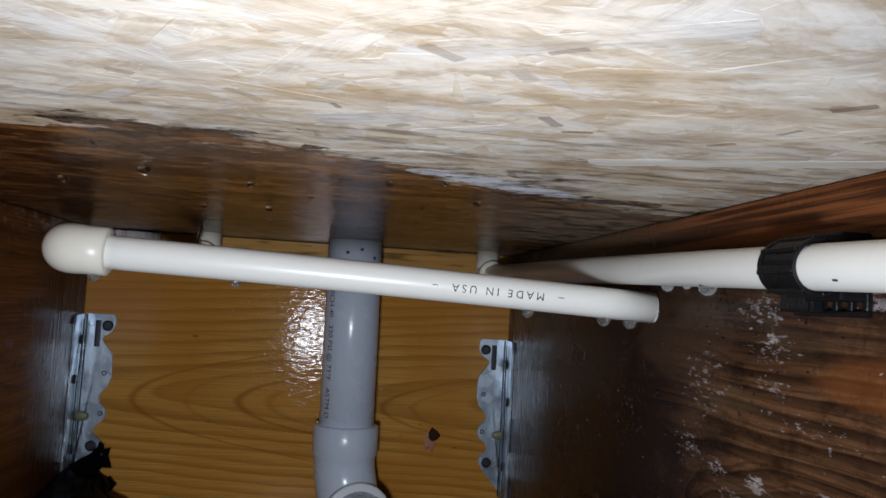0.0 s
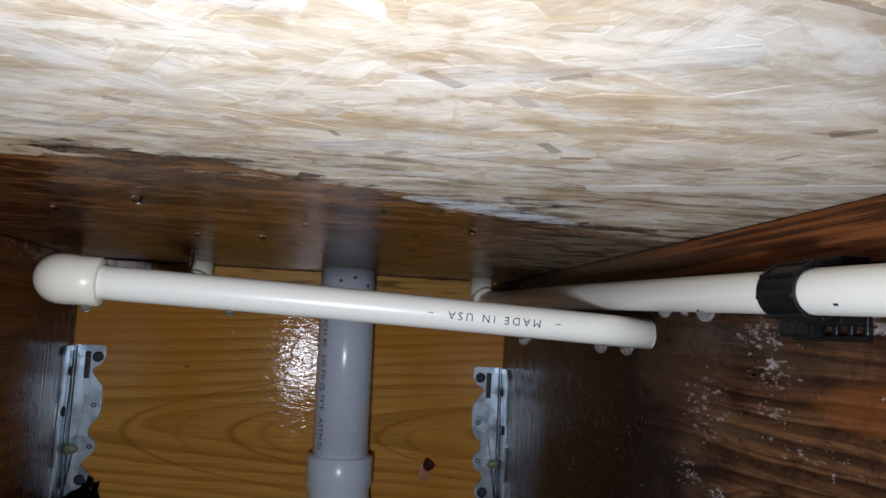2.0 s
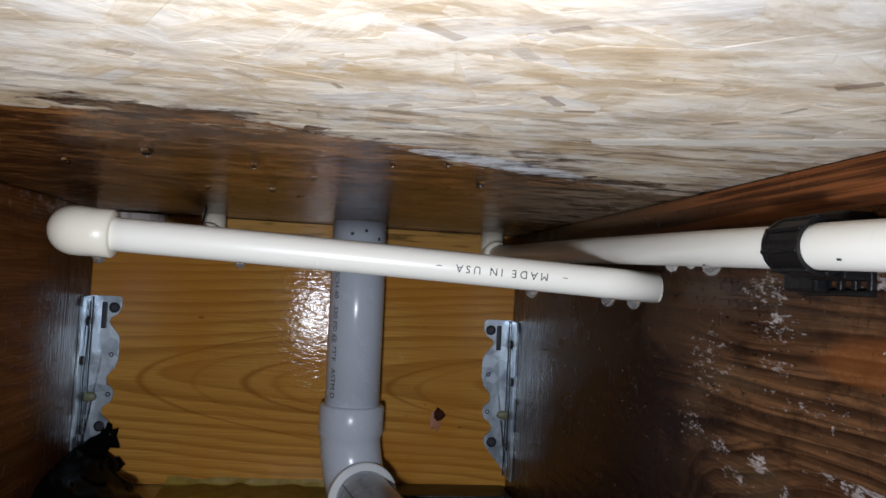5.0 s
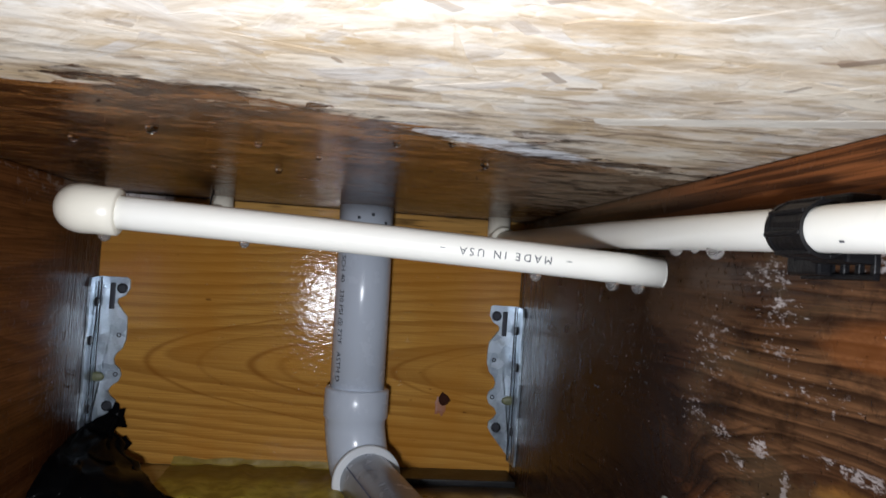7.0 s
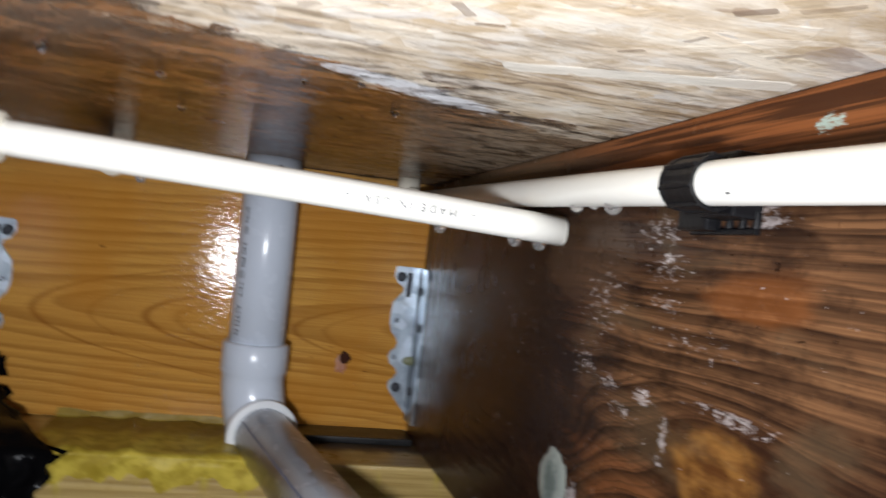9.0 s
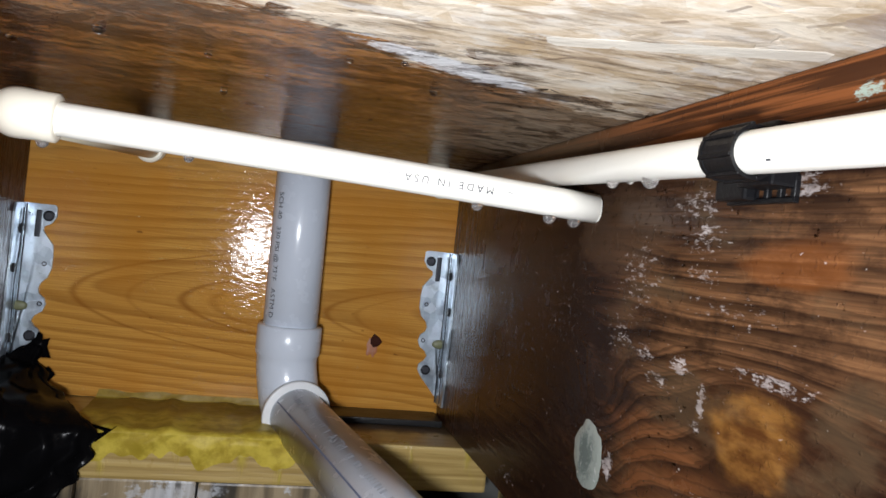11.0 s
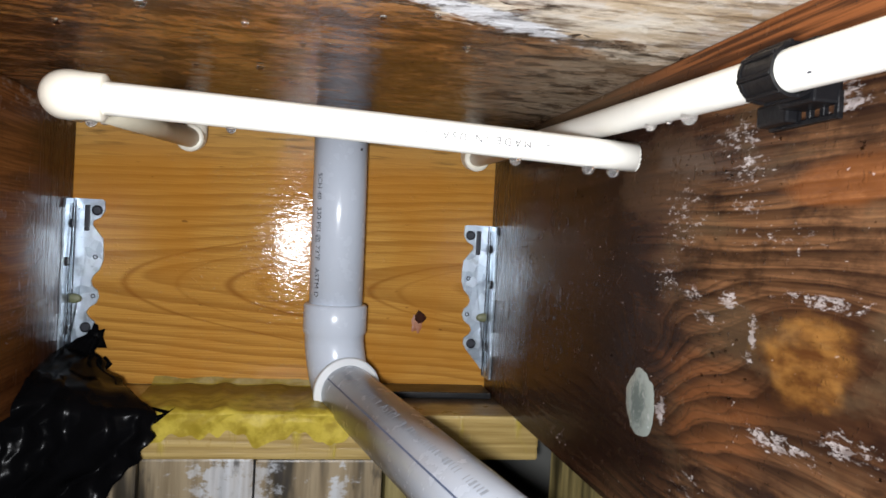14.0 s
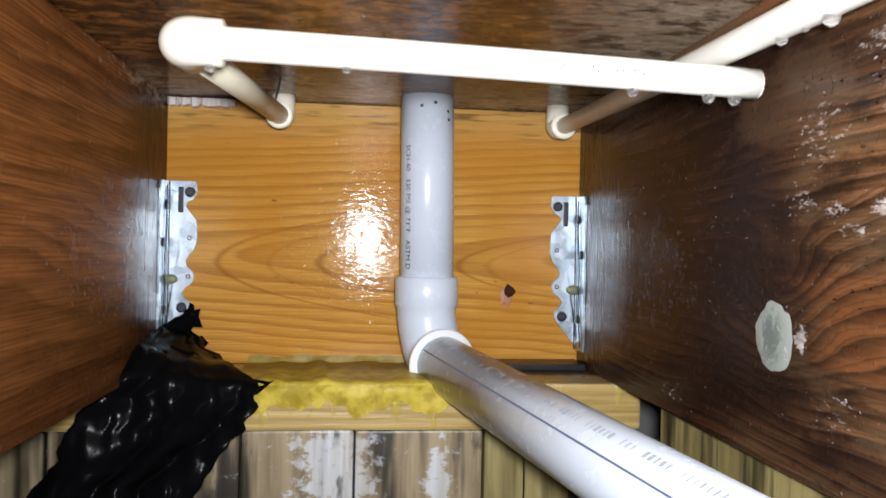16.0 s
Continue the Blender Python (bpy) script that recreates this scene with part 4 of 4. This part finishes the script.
# ragged burr left by the saw on the open end
bm = bmesh.new()
rnd = random.Random(3)
for i in range(34):
    a = 2 * math.pi * i / 34
    side = Vector((0, -math.cos(a), math.sin(a)))
    c = END + side * 0.0067 + CD * 0.0001
    bmesh.ops.create_icosphere(bm, subdivisions=1, radius=1, matrix=Matrix.Translation(c) @ Matrix.Diagonal((rnd.uniform(0.0002, 0.0008), 0.0006, 0.0005, 1)))
part("saw_burr", bm, CREAM, cross, "ragged saw burr")
part("lettering", wrap(lettering("–  MADE IN USA  –", 0.0052, 1.5), CORNER + (END - CORNER) * 0.722 + Vector((0, 0, 0.0004)), -CD, (0, -1, -0.06), 0.00765), INK, cross, "black upside-down printing")

line = thing("supply_pipe", (0.345, -0.0215, ZC), "cream plastic supply pipe running along the soaked joist", "pipe")
JA, JB = Vector((0.3495, -0.28, 0.9750)), Vector((0.3500, -0.50, 0.9682))
wall_elbow(RIGHT, JA, line)
jd = (JB - JA).normalized()
run = part("run", tube([RIGHT + (JA - RIGHT).normalized() * 0.008, JA, JA + jd * 0.10, JB, JB + jd * 0.5, JB + jd * 1.3], RR, 36), CREAM, line, smooth=True)
part("scuff", wrap(strip(0.0022, 0.0007, 2), JB + jd * -0.005, jd, (-1, 0, -0.7), RR), INK, run, "small dark scuff")


# ---- black pipe clamp on the joist ----
def make_clamp():
    c = JA + jd * 0.1895
    cl = thing("pipe_clamp", (W, c.y, c.z), "black plastic pipe clamp with a slotted strap on the joist", "pipe clamp")
    hw = 0.0095
    band = tube([c - jd * hw, c - jd * (hw - 0.0003), c + jd * (hw - 0.0003), c + jd * hw], [0.0080, 0.0086, 0.0086, 0.0080], 32, inner=0.0077)
    part("band", band, BLACK, cl)
    for off in (-hw + 0.0007, hw - 0.0007):
        p = c + jd * off
        part("rib", tube([p - jd * 0.0009, p + jd * 0.0009], 0.0090, 32, inner=0.0082), BLACK, cl)
    for a in range(100, 330, 46):
        r = radians(a)
        q = c + Vector((math.cos(r), 0, math.sin(r))) * 0.0088
        part("web", box(q.x - 0.0008, q.x + 0.0008, c.y - hw, c.y + hw, q.z - 0.0008, q.z + 0.0008, 0.0003, 1), BLACK, cl)
    part("back_plate", box(c.x + 0.0068, W - 0.0003, c.y - hw, c.y + hw, c.z - 0.0100, c.z + 0.0115, 0.0012), BLACK, cl)
    # strap with square slots, lying below the pipe
    z0, z1, y0, y1 = c.z - 0.0148, c.z - 0.0055, c.y - 0.0100, c.y + 0.0280
    x0, x1 = W - 0.0024, W - 0.0003
    part("strap_rail", box(x0, x1, y0, y1, z1 - 0.0020, z1, 0.0004), BLACK, cl)
    part("strap_rail", box(x0, x1, y0, y1, z0, z0 + 0.0020, 0.0004), BLACK, cl)
    n = 5
    for i in range(n + 1):
        y = y0 + 0.0010 + (y1 - y0 - 0.0020) * i / n
        part("strap_bar", box(x0, x1, y - 0.0012, y + 0.0012, z0 + 0.0018, z1 - 0.0018, 0.0003, 1), BLACK, cl)
    part("lug", box(c.x + 0.0100, W - 0.0026, c.y + 0.0095, c.y + 0.0275, z0 + 0.001, c.z - 0.0060, 0.0012), BLACK, cl)
    return cl


make_clamp()


# ---- black plastic film ----
def make_film():
    bm = bmesh.new()
    nu, nv = 46, 70
    keys = [(0.00, (0.018, -0.006, 0.812), (0.030, -0.006, 0.809)), (0.10, (0.002, -0.014, 0.802), (0.032, -0.014, 0.795)), (0.22, (0.000, -0.060, 0.796), (0.058, -0.055, 0.780)), (0.30, (-0.001, -0.092, 0.790), (0.086, -0.090, 0.7755)),
            (0.36, (-0.003, -0.112, 0.778), (0.099, -0.108, 0.767)), (0.46, (-0.026, -0.114, 0.752), (0.092, -0.116, 0.748)), (0.64, (-0.045, -0.122, 0.712), (0.066, -0.110, 0.714)), (0.80, (-0.072, -0.130, 0.675), (0.046, -0.118, 0.678)), (1.0, (-0.12, -0.14, 0.55), (0.05, -0.12, 0.55))]
    rows = []
    for j in range(nv + 1):
        v = j / nv
        k = max(i for i in range(len(keys) - 1) if keys[i][0] <= v)
        t = (v - keys[k][0]) / (keys[k + 1][0] - keys[k][0])
        a = Vector(keys[k][1]).lerp(Vector(keys[k + 1][1]), t)
        b = Vector(keys[k][2]).lerp(Vector(keys[k + 1][2]), t)
        row = []
        for i in range(nu + 1):
            u = i / nu
            p = a.lerp(b, u)
            fold = abs(math.sin(u * 8.0 + 2.2 * noise.noise(Vector((u * 2, v * 3, 0))))) * (0.003 + 0.013 * v)
            fine = noise.noise(Vector((p.x * 70, p.y * 40, p.z * 22))) * 0.0045 + noise.noise(Vector((p.x * 160, p.y * 90, p.z * 60))) * 0.0012
            ragged = noise.noise(Vector((v * 22.0, u * 2.0, 5.0))) * 0.006
            row.append(bm.verts.new((p.x + ragged + fine, p.y - fold - abs(fine) * 1.5 - 0.001, p.z + 0.5 * fine + (0.004 * noise.noise(Vector((u * 9, 2, 2))) if v < 0.05 else 0))))
        rows.append(row)
    for a, b in zip(rows, rows[1:]):
        for i in range(nu):
            bm.faces.new((a[i], a[i + 1], b[i + 1], b[i]))
    # torn tip sticking out over the sill, and shreds at the top
    pieces = []
    for pts in ([(0.078, -0.090, 0.771), (0.104, -0.107, 0.7695), (0.108, -0.107, 0.7725), (0.102, -0.107, 0.7670), (0.094, -0.108, 0.760)],
                [(0.018, -0.008, 0.800), (0.019, -0.010, 0.8140), (0.022, -0.0095, 0.8165), (0.0235, -0.010, 0.8215), (0.0270, -0.010, 0.8195), (0.0275, -0.009, 0.8150), (0.0325, -0.009, 0.8165), (0.0310, -0.008, 0.8090), (0.0345, -0.008, 0.800)],
                [(0.022, -0.008, 0.784), (0.034, -0.010, 0.7935), (0.040, -0.010, 0.7865), (0.034, -0.009, 0.780)]):
        shred = bmesh.new()
        shred.faces.new([shred.verts.new(p) for p in pts])
        pieces.append(shred)
    owner = thing("plastic_film", (0.02, -0.10, 0.76), "crumpled black plastic film hanging over the sill", "plastic film")
    for name, piece in zip(("sheet", "torn_tip", "shred", "shred"), [bm] + pieces):
        ob = part(name, piece, FILM, owner, smooth=True)
        so = ob.modifiers.new("thickness", "SOLIDIFY")
        so.thickness = 0.0005


make_film()


# ---- hanging water drops ----
def drop_mesh(r, h, material):
    bm = bmesh.new()
    n = 16
    prof = [(1.0, 0.0), (0.97, -0.25), (0.86, -0.55), (0.62, -0.82), (0.32, -0.96)]
    rings = [[bm.verts.new((r * f * math.cos(2 * math.pi * i / n), r * f * math.sin(2 * math.pi * i / n), h * d)) for i in range(n)] for f, d in prof]
    for a, b in zip(rings, rings[1:]):
        for i in range(n):
            bm.faces.new((a[i], a[(i + 1) % n], b[(i + 1) % n], b[i]))
    tip = bm.verts.new((0, 0, -h))
    for i in range(n):
        bm.faces.new((rings[-1][i], rings[-1][(i + 1) % n], tip))
    bm.faces.new(rings[0][::-1])
    bmesh.ops.recalc_face_normals(bm, faces=bm.faces)
    me = bpy.data.meshes.new("water_drop")
    bm.to_mesh(me)
    bm.free()
    me.materials.append(material)
    for p in me.polygons:
        p.use_smooth = True
    return me


DROP = drop_mesh(0.0036, 0.0046, BEAD)
CLEAR_DROP = drop_mesh(0.0036, 0.0040, WATER)


def hang_drop(x, y, z, size, where, mesh=DROP):
    ob = new("water_drop", mesh)
    ob.matrix_basis = Matrix.Translation((x, y, z)) @ Matrix.Diagonal((size, size, size, 1))
    return tagged(ob, "clear water drop hanging under the " + where, "water drop", "water drops")


def under_cross(x):
    t = (x - CORNER.x) / (END.x - CORNER.x)
    return CORNER.z + (END.z - CORNER.z) * t - RP + 0.0009


for x, s in ((0.338, 0.95), (0.3510, 0.95), (0.300, 0.85), (0.160, 0.7)):
    hang_drop(x, CORNER.y + (END.y - CORNER.y) * (x - CORNER.x) / (END.x - CORNER.x), under_cross(x), s, "cross pipe")
hang_drop(0.0955, -0.3157, CORNER.z - 0.0112, 0.85, "corner elbow")
for y, s in ((-0.410, 1.0), (-0.374, 0.8), (-0.392, 0.5)):
    t = (y - JA.y) / (JB.y - JA.y)
    hang_drop(JA.x + (JB.x - JA.x) * t, y, JA.z + (JB.z - JA.z) * t - RR + 0.0009, s, "supply pipe")
for x, y, s in ((0.127, -0.372, 0.75), (0.082, -0.327, 0.7), (0.268, -0.347, 0.6), (0.167, -0.353, 0.5), (0.192, -0.325, 0.45), (0.168, -0.262, 0.6), (0.132, -0.252, 0.5), (0.225, -0.385, 0.45), (0.246, -0.395, 0.4)):
    hang_drop(x, y, ZC - 0.0010, s, "soaked subfloor", CLEAR_DROP)


# ---- beads of water clinging to the wet boards ----
def make_beads(label, spots, seed):
    """spots: (count, axis, at, way, centre a, centre b, spread a, spread b, size); low domes on a board."""
    rnd = random.Random(seed)
    verts, faces = [], []
    n = 8
    for count, axis, at, way, ca, cb, sa, sb, size in spots:
        for q in range(count * 2):
            if q % 9 == 0:
                ga, gb, tight = rnd.gauss(ca, sa), rnd.gauss(cb, sb), rnd.uniform(0.4, 1.6)
            a, b = rnd.gauss(ga, 0.009 * tight), rnd.gauss(gb, 0.0045 * tight)
            if axis == "x" and not (ZJ + 0.004 < b < ZC - 0.004 and a < -0.004):
                continue
            if axis == "y" and not (0.03 < a < W - 0.03 and 0.79 < b < 0.985):
                continue
            if axis == "z" and not (0.008 < a < W - 0.008 and b < -0.01):
                continue
            r = 0.52 * size * rnd.uniform(0.35, 1.0) ** 2
            wide, tall = rnd.choice((0.8, 1.0, 1.5, 2.2)), rnd.uniform(0.6, 1.3)
            i = len(verts)
            for f, d in ((1.0, -0.1), (0.92, 0.35), (0.55, 0.68)):
                for j in range(n):
                    th = 2 * math.pi * j / n
                    u, v, w = a + wide * r * f * math.cos(th), b + tall * r * f * math.sin(th), at + way * r * d
                    verts.append({"x": (w, u, v), "y": (u, w, v), "z": (u, v, w)}[axis])
            w = at + way * r * 0.78
            verts.append({"x": (w, a, b), "y": (a, w, b), "z": (a, b, w)}[axis])
            for ring in range(2):
                for j in range(n):
                    k = (j + 1) % n
                    faces.append((i + ring * n + j, i + ring * n + k, i + ring * n + n + k, i + ring * n + n + j))
            for j in range(n):
                faces.append((i + 2 * n + j, i + 2 * n + (j + 1) % n, i + 3 * n))
    me = bpy.data.meshes.new("water_beads")
    me.from_pydata(verts, [], faces)
    fix = bmesh.new()
    fix.from_mesh(me)
    bmesh.ops.recalc_face_normals(fix, faces=fix.faces)
    fix.to_mesh(me)
    fix.free()
    me.materials.append(WATER)
    for p in me.polygons:
        p.use_smooth = True
    return tagged(new("water_beads", me), label, "water beads", kind="stuff")


make_beads("tiny clear water beads on the soaked joist", [
    (90, "x", W, -1, -0.40, 0.91, 0.06, 0.04, 0.0013), (60, "x", W, -1, -0.30, 0.86, 0.08, 0.045, 0.0012), (40, "x", W, -1, -0.405, 0.955, 0.03, 0.010, 0.0014),
    (50, "x", W, -1, -0.06, 0.87, 0.035, 0.04, 0.0012), (45, "x", W, -1, -0.45, 0.84, 0.05, 0.03, 0.0014)], 21)
make_beads("tiny clear water beads on the red-brown joist", [(40, "x", 0.0, 1, -0.08, 0.86, 0.04, 0.05, 0.0013), (25, "x", 0.0, 1, -0.25, 0.87, 0.10, 0.05, 0.0012)], 22)
make_beads("tiny clear water beads on the pine header", [(45, "y", 0.0, -1, 0.16, 0.86, 0.06, 0.05, 0.0011), (20, "y", 0.0, -1, 0.29, 0.87, 0.03, 0.05, 0.0011)], 23)
make_beads("tiny clear water beads under the soaked subfloor", [(50, "z", ZC - 0.0003, -1, 0.16, -0.27, 0.09, 0.08, 0.0014), (20, "z", ZC - 0.0003, -1, 0.30, -0.33, 0.04, 0.03, 0.0012)], 24)

# ---- plain ground and walls that close the crawl space ----
tagged(part("ground", uneven(box(-1.3, 1.7, -2.4, 0.20, -0.10, 0.0), 0.0), SOIL), "damp dark soil of the crawl space", "ground", kind="structure")
tagged(part("wall_south", box(-1.3, 1.7, -2.4, -2.2, 0.0, ZC + 0.018), BLOCK), "grey concrete foundation wall", "wall", kind="structure")
tagged(part("wall_west", box(-1.4, -1.2, -2.2, 0.10, 0.0, ZC + 0.018), BLOCK), "grey concrete foundation wall", "wall", kind="structure")
tagged(part("wall_east", box(1.6, 1.8, -2.2, 0.10, 0.0, ZC + 0.018), BLOCK), "grey concrete foundation wall", "wall", kind="structure")
north = box(-1.2, 1.6, 0.02, 0.10, 0.0, ZJ - 0.038)
box(-1.2, -0.462, 0.02, 0.10, ZJ - 0.0375, ZJ - 0.001, bm=north)
box(0.394, 1.6, 0.02, 0.10, ZJ - 0.0375, ZJ - 0.001, bm=north)
box(-1.2, 1.6, JT + 0.001, 0.10, ZJ, ZC - 0.001, bm=north)
tagged(part("wall_north", north, BLOCK), "grey concrete foundation wall below the sill", "wall", kind="structure")
